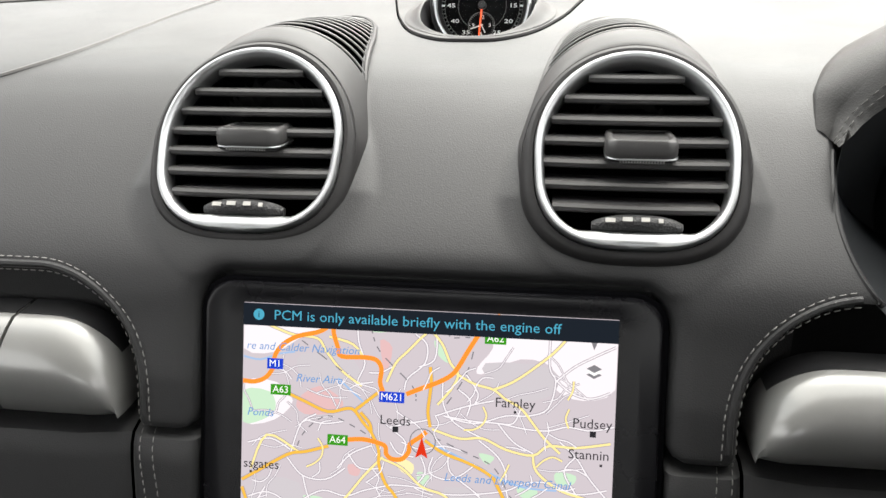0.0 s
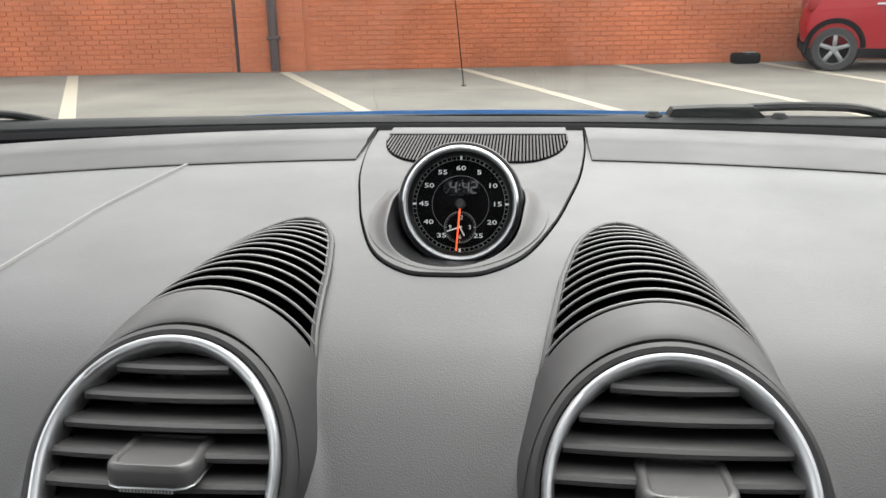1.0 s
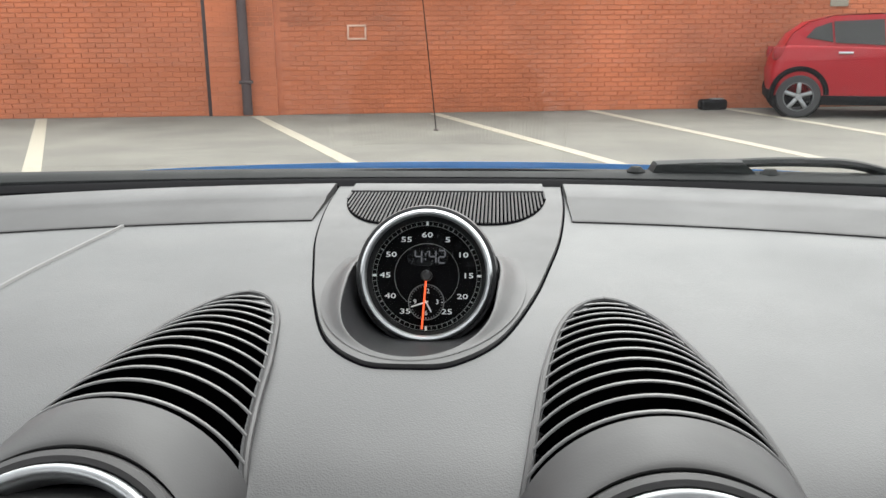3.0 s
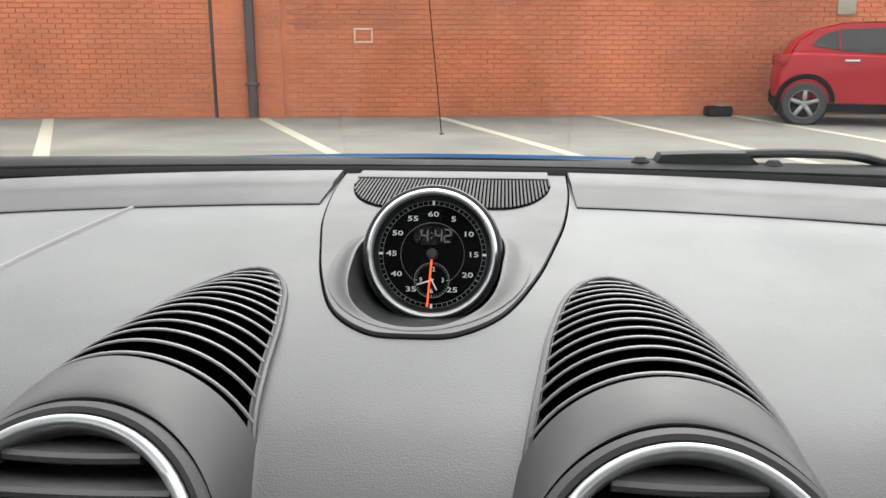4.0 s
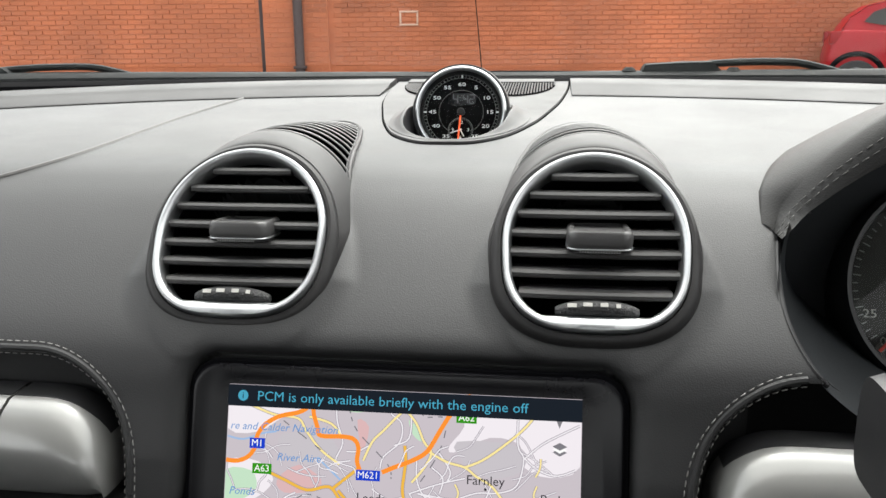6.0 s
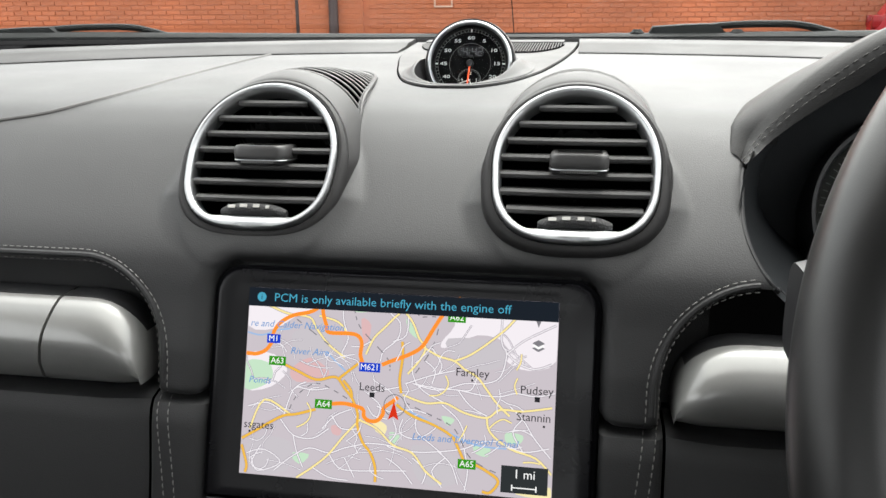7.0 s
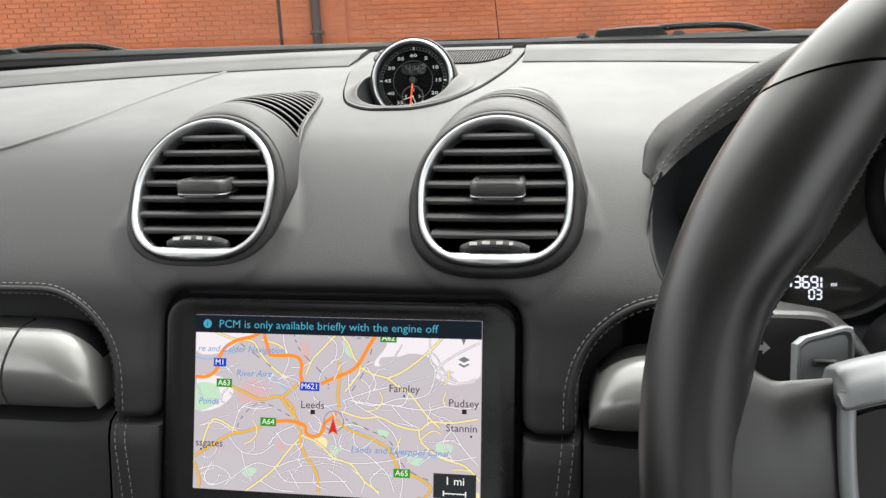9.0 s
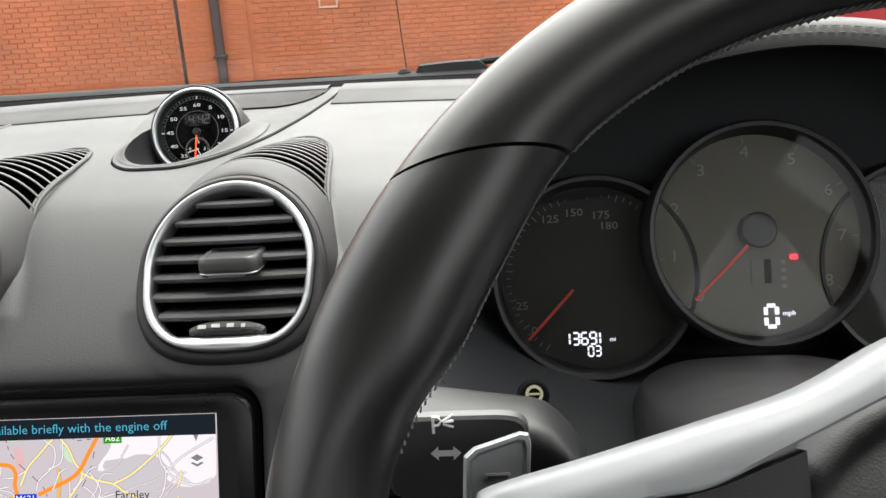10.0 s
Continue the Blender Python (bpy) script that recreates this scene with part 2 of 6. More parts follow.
# ---- car park ----
ASPHALT = material("worn_asphalt", (0.1, 0.095, 0.081), 0.9, grain=0.5, grain_size=45, blotch=0.3, blotch_size=0.9)
LINEPAINT = material("worn_line_paint", (0.25, 0.23, 0.18), 0.8, grain=0.2, grain_size=50, blotch=0.12, blotch_size=5)
BRICK = material("red_brick", (0.365, 0.107, 0.045), 0.85, grain=0.5, grain_size=40, blotch=0.36, blotch_size=0.4, each=0.07)
MORTAR = material("mortar", (0.4, 0.13, 0.062), 0.95, grain=0.4, grain_size=50, blotch=0.15, blotch_size=2)
FADED = material("faded_white_paint", (0.45, 0.29, 0.22), 0.8, blotch=0.2, blotch_size=8)
PIPE = material("dark_downpipe_paint", (0.035, 0.02, 0.02), 0.6, blotch=0.15, blotch_size=3)
GROUND = tagged(new("ground", mesh_from("ground", [(-400, -400, 0), (400, -400, 0), (400, 400, 0), (-400, 400, 0)], [(0, 1, 2, 3)], ASPHALT)), "grey worn asphalt car park ground", "ground", kind="structure")

# The wall's line: it runs slightly away to the right.
WALL_A, WALL_B = Vector((-14.0, 11.45, 0)), Vector((12.0, 15.35, 0))
WALL_M = Matrix.Translation(WALL_A) @ Matrix.Rotation(math.atan2(WALL_B.y - WALL_A.y, WALL_B.x - WALL_A.x), 4, "Z")
WALL_LONG, WALL_HIGH = (WALL_B - WALL_A).length, 4.2
wall = part("wall_north", box(0, 0.005, 0, WALL_LONG, 0.4, WALL_HIGH, m=WALL_M), MORTAR, None, smooth=False)
tagged(wall, "tall red brick wall behind the parking bays", "brick wall", kind="structure")


def painted_line(a, b, w=0.1):
    a, b = Vector(a), Vector(b)
    d = (b - a).normalized()
    s = Vector((-d.y, d.x)) * w / 2
    pts = [a - s, b - s, b + s, a + s]
    bm = loft([[(p.x, p.y, 0.0) for p in pts], [(p.x, p.y, 0.004) for p in pts]], cap=True)
    tagged(part("bay_line", bm, LINEPAINT, None, smooth=False), "worn cream painted parking bay line on the asphalt", "bay line", "parking bay lines", "structure")


for a, b in (((-7.02, 12.4), (-3.9, 6.7)), ((-3.74, 12.78), (-1.1, 7.1)), ((-0.98, 13.2), (1.7, 6.0)), ((1.52, 13.85), (3.4, 6.5)), ((3.8, 14.05), (5.0, 7.6))):
    painted_line(a, b, 0.155)

# ---- pillar, downpipe, plates on the wall ----
def along_wall(x):
    """Distance along the wall of the point at this x."""
    return (x - WALL_A.x) / math.cos(math.atan2(WALL_B.y - WALL_A.y, WALL_B.x - WALL_A.x))


def brick_mesh(w, d, h):
    """One brick with worn edges, its face towards -y."""
    b = 0.004
    v = [(0, d, 0), (w, d, 0), (w, d, h), (0, d, h), (0, b, 0), (w, b, 0), (w, b, h), (0, b, h), (b, 0, b), (w - b, 0, b), (w - b, 0, h - b), (b, 0, h - b)]
    f = [(8, 9, 10, 11), (4, 5, 9, 8), (5, 6, 10, 9), (6, 7, 11, 10), (7, 4, 8, 11), (0, 1, 5, 4), (1, 2, 6, 5), (2, 3, 7, 6), (3, 0, 4, 7)]
    return mesh_from("brick", v, f, BRICK, False)


PILLAR_U = (along_wall(-4.46), along_wall(-4.46) + 1.02)
pillar = part("wall_pillar", box(PILLAR_U[0], -0.10, 0, PILLAR_U[1], 0.05, WALL_HIGH, m=WALL_M), MORTAR, None, smooth=False)
tagged(pillar, "red brick pier standing out from the wall", "pillar", kind="structure")
# Dark brown upright strip along the pier's left edge.
part("dark_strip", box(PILLAR_U[0] - 0.07, -0.03, 0, PILLAR_U[0] - 0.005, 0.01, WALL_HIGH, 0.004, WALL_M), PIPE, pillar, "dark brown strip beside the pier")
pipe = thing("downpipe", WALL_M @ Vector((along_wall(-3.905), -0.17, 0)), "dark brown drainpipe running down the brick wall", "drainpipe")
u = along_wall(-3.905)
part("pipe", tube([WALL_M @ Vector((u, -0.175, z)) for z in (0.02, 1.0, 2.0, 3.0, 4.2)], 0.075, 16, up=Vector((0, 1, 0))), PIPE, pipe)
for z in (0.5, 2.3):
    part("bracket", box(u - 0.10, -0.255, z, u + 0.10, -0.10, z + 0.05, 0.008, WALL_M), PIPE, pipe)
plate = thing("wall_plate", WALL_M @ Vector((along_wall(-2.18), -0.01, 1.1)), "small pale square frame fixed to the brick wall", "wall plate")
u = along_wall(-2.19)
for a in ((-0.15, -0.11, 0.15, -0.08), (-0.15, 0.09, 0.15, 0.12), (-0.15, -0.08, -0.12, 0.09), (0.12, -0.08, 0.15, 0.09)):
    part("edge", box(u + a[0], -0.02, 1.26 + a[1], u + a[2], 0.01, 1.26 + a[3], 0.004, WALL_M), FADED, plate)
sign = part("wall_sign", box(along_wall(5.42), -0.03, 1.62, along_wall(5.72), 0.01, 1.98, 0.005, WALL_M), LINEPAINT, None)
tagged(sign, "small white sign board fixed to the brick wall", "sign")
# Thin dark slanting line, built as a round bar; the disc at its foot is added.
slant = thing("slanting_line", (-0.753, 10.54, 0), "thin dark line slanting from the brick wall to the ground", "cable")
part("cable", tube([(-0.753 - 0.188 * f, 10.54 + f, 1.096 * f) for f in (0, 0.7, 1.4, 2.1, 2.76)], 0.007, 6), RUBBER, slant)
part("line_foot", disc(Matrix.Translation((-0.753, 10.54, 0)), 0.03, 0, 0.02, 12, 0.006), PIPE, slant)
block = thing("wheel_stop", WALL_M @ Vector((along_wall(3.5), -0.25, 0)), "low black rubber wheel stop at the foot of the wall", "wheel stop")
u = along_wall(3.5)
part("body", box(u - 0.24, -0.36, 0, u + 0.20, -0.14, 0.17, 0.05, WALL_M, 3), RUBBER, block)
part("top_plate", box(u - 0.05, -0.32, 0.165, u + 0.14, -0.18, 0.185, 0.006, WALL_M), DIM, block)

# ---- parked red car ----
RED = material("red_car_paint", (0.26, 0.003, 0.008), 0.45, spec=0.2, coat=0.12, blotch=0.04, blotch_size=2)
DARKGLASS = material("dark_car_glass", (0.022, 0.022, 0.02), 0.12, spec=0.3, coat=0.0, blotch=0.1, blotch_size=2)
TYRE = material("tyre_rubber", (0.022, 0.022, 0.023), 0.85, grain=0.3, grain_size=60, blotch=0.2, blotch_size=6)
ALLOY = material("alloy_wheel", (0.22, 0.225, 0.23), 0.4, 0.9, blotch=0.08, blotch_size=9)
LAMP = material("red_lamp_lens", (0.2, 0.004, 0.006), 0.4, spec=0.2, coat=0.1, blotch=0.05)


def red_car(m):
    """A compact five-door car seen from its side; x runs from tail to nose, y away from the near side."""
    car = thing("parked_car", m.translation, "parked red compact five-door car with dark windows", "car")
    at = lambda x, y, z: m @ Vector((x, y, z))  # noqa: E731
    side = [(0.42, 0.26), (0.33, 0.42), (0.30, 0.66), (0.35, 0.90), (0.42, 1.03), (0.50, 1.07), (2.9, 0.99), (3.4, 0.98), (4.0, 0.86), (4.26, 0.66), (4.28, 0.40), (4.18, 0.25), (3.9, 0.21), (0.4, 0.21)]
    rows = []
    for y, f in ((0.0, 0.93), (0.03, 0.975), (0.10, 1.0), (0.88, 1.02), (1.66, 1.0), (1.73, 0.975), (1.76, 0.93)):
        rows.append([at(2.1 + (x - 2.1) * f, y, 0.6 + (z - 0.6) * (0.96 if f < 0.95 else 1)) for x, z in side])
    part("body", loft(rows, cap=True), RED, car)
    roof = [(0.44, 1.05), (0.56, 1.25), (0.78, 1.41), (1.15, 1.50), (1.8, 1.52), (2.3, 1.46), (2.75, 1.31), (3.25, 0.97)]
    rows = []
    for y, f, d in ((0.06, 0.98, 0.0), (0.20, 0.985, -0.02), (0.30, 1.0, 0.0), (0.88, 1.01, 0.01), (1.46, 1.0, 0.0), (1.56, 0.985, -0.02), (1.70, 0.98, 0)):
        rows.append([at(1.65 + (x - 1.65) * f, y if z < 1.1 else 0.88 + (y - 0.88) * 0.86, z + d) for x, z in roof])
    part("roof", loft(rows, closed=False), RED, car)
    for y0, s in ((0.05, 1), (1.71, -1)):
        pane_pts = [[(0.76, 1.18), (0.88, 1.32), (1.10, 1.40), (1.14, 1.11)], [(1.17, 1.10), (1.13, 1.41), (1.80, 1.43), (1.84, 1.06)], [(1.88, 1.06), (1.84, 1.43), (2.25, 1.38), (2.86, 1.02)]]
        for pts in pane_pts:
            q = [[at(x, (y0 + s * o) + s * (z - 1.08) * 0.22 - s * 0.018, z) for x, z in pts] for o in (0.0, 0.02)]
            part("side_window", loft(q, cap=True), DARKGLASS, car, smooth=False)
        cabin = [(0.48, 1.04), (0.58, 1.24), (0.80, 1.40), (1.15, 1.49), (1.8, 1.505), (2.3, 1.445), (2.72, 1.30), (3.18, 0.98)]
        part("cabin_side", loft([[at(x, (y0 + s * o) + s * (z - 1.06) * 0.22, z) for x, z in cabin] for o in (-0.004, 0.02)], cap=True), RED, car, smooth=False)
        part("sill", box(0.35, y0 - 0.062 if s > 0 else y0 + 0.03, 0.19, 3.75, y0 - 0.03 if s > 0 else y0 + 0.062, 0.33, 0.01, m), RUBBER, car)
        part("door_handle", box(1.22, y0 - s * 0.085, 0.94, 1.42, y0 - s * 0.055, 0.972, 0.008, m), CHROME, car)
        for hx in (0.72, 3.33):
            yy = y0 - s * 0.055
            part("wheel_arch", tube([at(hx + 0.385 * math.cos(a), yy, 0.34 + 0.385 * math.sin(a)) for a in (math.pi * k / 24 for k in range(25))], 0.036, 8), RUBBER, car)
            wm = m @ Matrix.Translation((hx, yy - s * 0.008 + s * 0.07, 0.315)) @ Matrix.Rotation(radians(90 * s), 4, "X") @ Matrix.Diagonal((0.94, 0.94, 1, 1))
            tyre = part("tyre", annulus(wm, [(0.20, -0.1), (0.31, -0.1), (0.335, -0.07), (0.335, 0.09), (0.315, 0.115), (0.23, 0.118), (0.225, 0.1)], 40), TYRE, car)
            part("wheel_well", disc(m @ Matrix.Translation((hx, yy + s * 0.02, 0.34)) @ Matrix.Rotation(radians(90 * s), 4, "X"), 0.385, -0.25, -0.17, 32), VOID, car)
            part("rim_lip", annulus(wm, [(0.232, 0.09), (0.232, 0.112), (0.222, 0.112), (0.21, 0.07)], 40), ALLOY, tyre)
            for k in range(5):
                part("rim_spoke", box(0.03, -0.034, 0.06, 0.222, 0.034, 0.1, 0.015, wm @ Matrix.Rotation(2 * math.pi * k / 5 + 0.3, 4, "Z")), ALLOY, tyre)
            part("rim_back", disc(wm, 0.22, 0.0, 0.057, 32), VOID, tyre)
            part("hub_cap", disc(wm, 0.05, 0.06, 0.108, 20, 0.008), ALLOY, tyre)
    for y in (0.02, 1.46):
        part("tail_lamp", box(0.32, y, 0.86, 0.52, y + 0.28, 1.05, 0.03, m), LAMP, car)
    part("rear_bumper", box(0.30, 0.1, 0.24, 0.5, 1.66, 0.40, 0.04, m), RUBBER, car)


red_car(Matrix.Translation((3.68, 12.52, 0)) @ Matrix.Rotation(radians(-14), 4, "Z") @ Matrix.Diagonal((0.95, 0.95, 0.95, 1)))


# ---- dashboard ----
# Profile of the padded dash, from under the windscreen to the driver's side: (y, z).
PROFILE = catmull([(0.78, 0.957, 0), (0.72, 0.956, 0), (0.62, 0.9495, 0), (0.53, 0.942, 0), (0.45, 0.9375, 0), (0.40, 0.932, 0), (0.372, 0.923, 0), (0.344, 0.9065, 0), (0.3145, 0.8845, 0),
                   (0.2975, 0.869, 0), (0.290, 0.857, 0), (0.2845, 0.84, 0), (0.277, 0.82, 0)], 12)
PROFILE += [Vector(p) for p in ((0.2728, 0.803, 0), (0.2722, 0.800, 0), (0.2732, 0.7978, 0), (0.277, 0.7965, 0), (0.300, 0.7955, 0), (0.302, 0.79, 0), (0.302, 0.70, 0))]
PROF = np.array([(p.x, p.y) for p in PROFILE])
POD_X, POD_TILT = 0.0808, radians(36)
RING_C = (0.3240, 0.9118)
RING_N = np.array([-math.cos(POD_TILT), math.sin(POD_TILT)])
HEART = np.array([0.50, 0.79])
CLOCK_C, CLOCK_TILT = np.array([0.5245, 0.9487]), radians(20)
CLOCK_N = np.array([-math.cos(CLOCK_TILT), math.sin(CLOCK_TILT)])
BOWL_A, BOWL_B, BOWL_Y = 0.0412, 0.0812, 0.528   # the hollow in front of the clock, in plan
CLUSTER_X, CLUSTER_Z = 0.341, 0.888
POD_R = 0.0445
FLANK = radians(24)   # how far the pods' flanks lean outwards
FIN_FIRST, FIN_LAST = 0.3755, 0.515


def smooth_min(a, b, k):
    h = np.clip(0.5 + 0.5 * (b - a) / k, 0, 1)
    return b + (a - b) * h - k * h * (1 - h)


def smooth_max(a, b, k):
    return -smooth_min(-a, -b, k)


def profile_gap(y, z):
    """Signed gap to the extruded profile (positive outside)."""
    best = np.full(y.shape, 9.0)
    sign = np.ones(y.shape)
    for (ay, az), (by, bz) in zip(PROF, PROF[1:]):
        ey, ez = by - ay, bz - az
        t = np.clip(((y - ay) * ey + (z - az) * ez) / (ey * ey + ez * ez), 0, 1)
        dy, dz = y - ay - t * ey, z - az - t * ez
        d = dy * dy + dz * dz
        near = d < best
        best = np.where(near, d, best)
        sign = np.where(near, np.where(ey * dz - ez * dy < 0, 1.0, -1.0), sign)
    return np.sqrt(best) * sign


# The same gap on a fine table, looked up with linear blending.
TAB_Y, TAB_Z = np.linspace(0.2, 0.82, 311), np.linspace(0.68, 1.06, 191)
TAB = profile_gap(*np.meshgrid(TAB_Y, TAB_Z, indexing="ij"))


def profile_look(y, z):
    u = np.clip((y - TAB_Y[0]) / (TAB_Y[1] - TAB_Y[0]), 0, len(TAB_Y) - 1.001)
    v = np.clip((z - TAB_Z[0]) / (TAB_Z[1] - TAB_Z[0]), 0, len(TAB_Z) - 1.001)
    i, j = u.astype(int), v.astype(int)
    a, b = u - i, v - j
    return (TAB[i, j] * (1 - a) + TAB[i + 1, j] * a) * (1 - b) + (TAB[i, j + 1] * (1 - a) + TAB[i + 1, j + 1] * a) * b


def dash_top(y):
    """Height of the plain dash top."""
    return np.interp(y, PROF[::-1, 0], PROF[::-1, 1])


def pod_top(y):
    """Height of the pods' ridge along the car."""
    return np.interp(y, [0.30, 0.35, 0.375, 0.40, 0.44, 0.48, 0.52, 0.58], [0.9472, 0.950, 0.9517, 0.952, 0.950, 0.9462, 0.941, 0.930])


def ring_plane(y, z):
    v = (y - RING_C[0]) * math.sin(POD_TILT) + (z - RING_C[1]) * math.cos(POD_TILT)
    w = (y - RING_C[0]) * RING_N[0] + (z - RING_C[1]) * RING_N[1]
    return v, w


def d_size(u, v):
    """Distance measure of the vents' outline: round above, squarer below."""
    e = np.where(v >= 0, 2.0, 2.0 + 0.6 * np.minimum(1, -v / 0.017))
    return (np.abs(u) ** e + np.abs(v / np.where(v >= 0, 1.07, 1.01)) ** e) ** (1 / e)


def pod_gap(x, y, z):
    """The padding under each pod's shell."""
    side = np.hypot(np.abs(x) - POD_X, z - (pod_top(y) - POD_R)) - POD_R + 0.004
    w = ring_plane(y, z)[1]
    return np.maximum(side, w + 0.008)


def vent_hole(x, y, z):
    """The bore behind each ring."""
    v, w = ring_plane(y, z)
    return np.maximum(d_size(np.abs(x) - POD_X, v) - 0.0385 - 0.0035 * np.clip((0.004 - v) / 0.02, 0, 1), -w - 0.05)


def grille_hole(x, y, z):
    """The space under the fins at the front of each pod."""
    r = POD_R - 0.0022
    side = np.hypot(np.abs(x) - POD_X, z - (pod_top(y) - POD_R)) - r
    return np.maximum(np.maximum(side, FIN_FIRST + 0.002 - y), np.maximum(dash_top(y) - 0.018 - z, y - FIN_LAST))


def recess_gap(x, z):
    """Outline of the recesses beside the screen, under the stitched brow: negative inside."""
    r = 0.045
    qx, qz = 0.1235 + r - np.abs(x), z - (0.8588 - r)
    return np.minimum(np.maximum(qx, qz), 0) + np.hypot(np.maximum(qx, 0), np.maximum(qz, 0)) - r


def hood_gap(x, z, grow=1.0):
    """Outline of the instrument opening: negative inside."""
    up = np.where(z > CLUSTER_Z, 0.119, 0.076)
    return (np.hypot((x - CLUSTER_X) / 0.184, (z - CLUSTER_Z) / up) - grow) * 0.07


def dash_gap(x, y, z, plate=False):
    pod = np.maximum(pod_gap(x, y, z), y - FIN_FIRST - 0.001)
    d = smooth_min(profile_look(y, z), pod, np.interp(y, [0.31, 0.355, 0.40], [0.009, 0.007, 0.004]))
    # rolled leather lip round the lower part of each vent
    v, w = ring_plane(y, z)
    lip = smooth_max(d_size(np.abs(x) - POD_X, v) - 0.0508, w + 0.0085, 0.006) + 0.012 * np.clip((v + 0.020) / 0.045, 0, 1)
    d = smooth_min(d, lip, 0.009)
    bowl = (np.hypot(x / BOWL_A, (y - BOWL_Y) / BOWL_B) - 0.99) * BOWL_A
    d = np.maximum(d, -np.maximum(np.maximum(bowl, y - 0.556), 0.903 - z))
    if plate:
        return d
    d = np.maximum(d, -vent_hole(x, y, z))
    d = np.maximum(d, -grille_hole(x, y, z))
    d = -smooth_min(-d, np.maximum(recess_gap(x, z), y - 0.304), 0.006)
    d = np.maximum(d, -np.maximum(hood_gap(x, z, np.where(z < 0.916, 0.98, 0.90)), y - 0.42))
    qx, qz = np.abs(x) - 0.0950 + 0.013, z - 0.8605 + 0.013
    screen = np.maximum(np.minimum(np.maximum(qx, qz), 0) + np.hypot(np.maximum(qx, 0), np.maximum(qz, 0)) - 0.013, y - 0.302)
    return smooth_max(d, -screen, 0.013)


def glass_foot(x):
    """How far forward the windscreen stands at its foot."""
    return 0.742 - 0.5 * x * x


def dash_skin():
    """The padded skin: rays go out from the heart of the dash until they leave the solid."""
    xs = np.unique(np.concatenate([np.linspace(-0.74, -0.3, 30), np.linspace(-0.3, -0.14, 61), np.linspace(-0.14, 0.24, 341), np.linspace(0.24, 0.74, 50)]))
    seg = np.hypot(*np.diff(PROF, axis=0).T)
    along = np.concatenate([[0], np.cumsum(seg)])
    s = np.linspace(0, along[-1], 400)
    py, pz = np.interp(s, along, PROF[:, 0]), np.interp(s, along, PROF[:, 1])
    dy, dz = py - HEART[0], pz - HEART[1]
    ln = np.hypot(dy, dz)
    dy, dz = dy / ln, dz / ln
    X = np.repeat(xs[:, None], len(s), 1)
    far = np.repeat((ln + 0.06)[None], len(xs), 0)
    for _ in range(45):
        g = dash_gap(X, HEART[0] + far * dy, HEART[1] + far * dz)
        far = np.maximum(far - g * 0.75, 0.05)
    Y, Z = HEART[0] + far * dy, HEART[1] + far * dz
    Y = np.minimum(Y, glass_foot(X) - 0.006)
    n = len(s)
    idx = np.arange(len(xs) * n).reshape(len(xs), n)
    sunk = (profile_look(Y, Z) < -0.007) & (X > 0.147)  # inside the instrument opening
    faces = np.stack([idx[:-1, :-1], idx[1:, :-1], idx[1:, 1:], idx[:-1, 1:]], -1).reshape(-1, 4)
    faces = faces[~sunk.reshape(-1)[faces].any(axis=1)]
    me = bpy.data.meshes.new("dash_skin")
    me.from_pydata(np.stack([X, Y, Z], -1).reshape(-1, 3), [], faces.tolist())
    me.materials.append(LEATHER)
    me.polygons.foreach_set("use_smooth", [True] * len(me.polygons))
    me.set_sharp_from_angle(angle=radians(50))
    return me


def lay_y(x, z, start=0.20):
    """Where a line running forwards at (x, z) meets the dash."""
    x, z = np.asarray(x, float), np.asarray(z, float)
    y = np.full(x.shape, start)
    for _ in range(80):
        y = y + np.maximum(dash_gap(x, y, z), 0) * 0.7
    return y


def lay_z(x, y, plate=False, start=1.0):
    """Where a line falling at (x, y) meets the dash."""
    x, y = np.asarray(x, float), np.asarray(y, float)
    z = np.full(x.shape, start)
    for _ in range(80):
        z = z - np.maximum(dash_gap(x, y, z, plate), 0) * 0.7
    return z


dashboard = thing("dashboard", (0, 0.3, 0.7), "dark grey leather-covered sports car dashboard with pale stitching", "dashboard")
add("dash_skin", dash_skin(), dashboard)


def d_outline(k, r):
    """Round above, squarer below: the outline of the vents."""
    c, s = math.cos(k), math.sin(k)
    e = 2.0 if s >= 0 else 2.0 + 0.85 * min(1, -s * 2.5)
    q = r / (abs(c) ** e + abs(s) ** e) ** (1 / e)
    return q * c, q * s * (1.07 if s >= 0 else 1.01)


def on_pod(cx, y, k, lift=0.0):
    """A point of a pod's skin at angle k round its axis."""
    r, low = POD_R + lift, 0.0
    side = 1.0 if math.cos(k) >= 0 else -1.0
    e = k if side > 0 else math.pi - k
    if e < FLANK:  # below the shoulder the skin runs straight down and outwards
        e, low = FLANK, (FLANK - e) * POD_R
    out = min(low, 0.036)
    if low:
        out *= min(1.0, max(0.0, 1 + (k if side > 0 else math.pi - k) / radians(34)))
    return Vector((cx + side * (r * math.cos(e) + out * math.sin(FLANK)), y, float(pod_top(y)) - POD_R + r * math.sin(e) - low * math.cos(FLANK)))


def rise(y, over=0.0):
    """The angle at which a pod's skin comes out of the dash."""
    s = (float(dash_top(y)) + over - float(pod_top(y)) + POD_R) / POD_R
    return math.asin(min(s, 0.9999))


def rim_over(y):
    """How far the grille's edge stands above the dash."""
    return 0.10 * max(float(pod_top(y)) - float(dash_top(y)), 0.003)


def ring_outline(k, r):
    """As d_outline, but with a broad flat chin at its foot."""
    x, y = d_outline(k, r)
    return x, max(y, -0.0334 - 0.0072 * (r - 0.0366) / 0.0036)


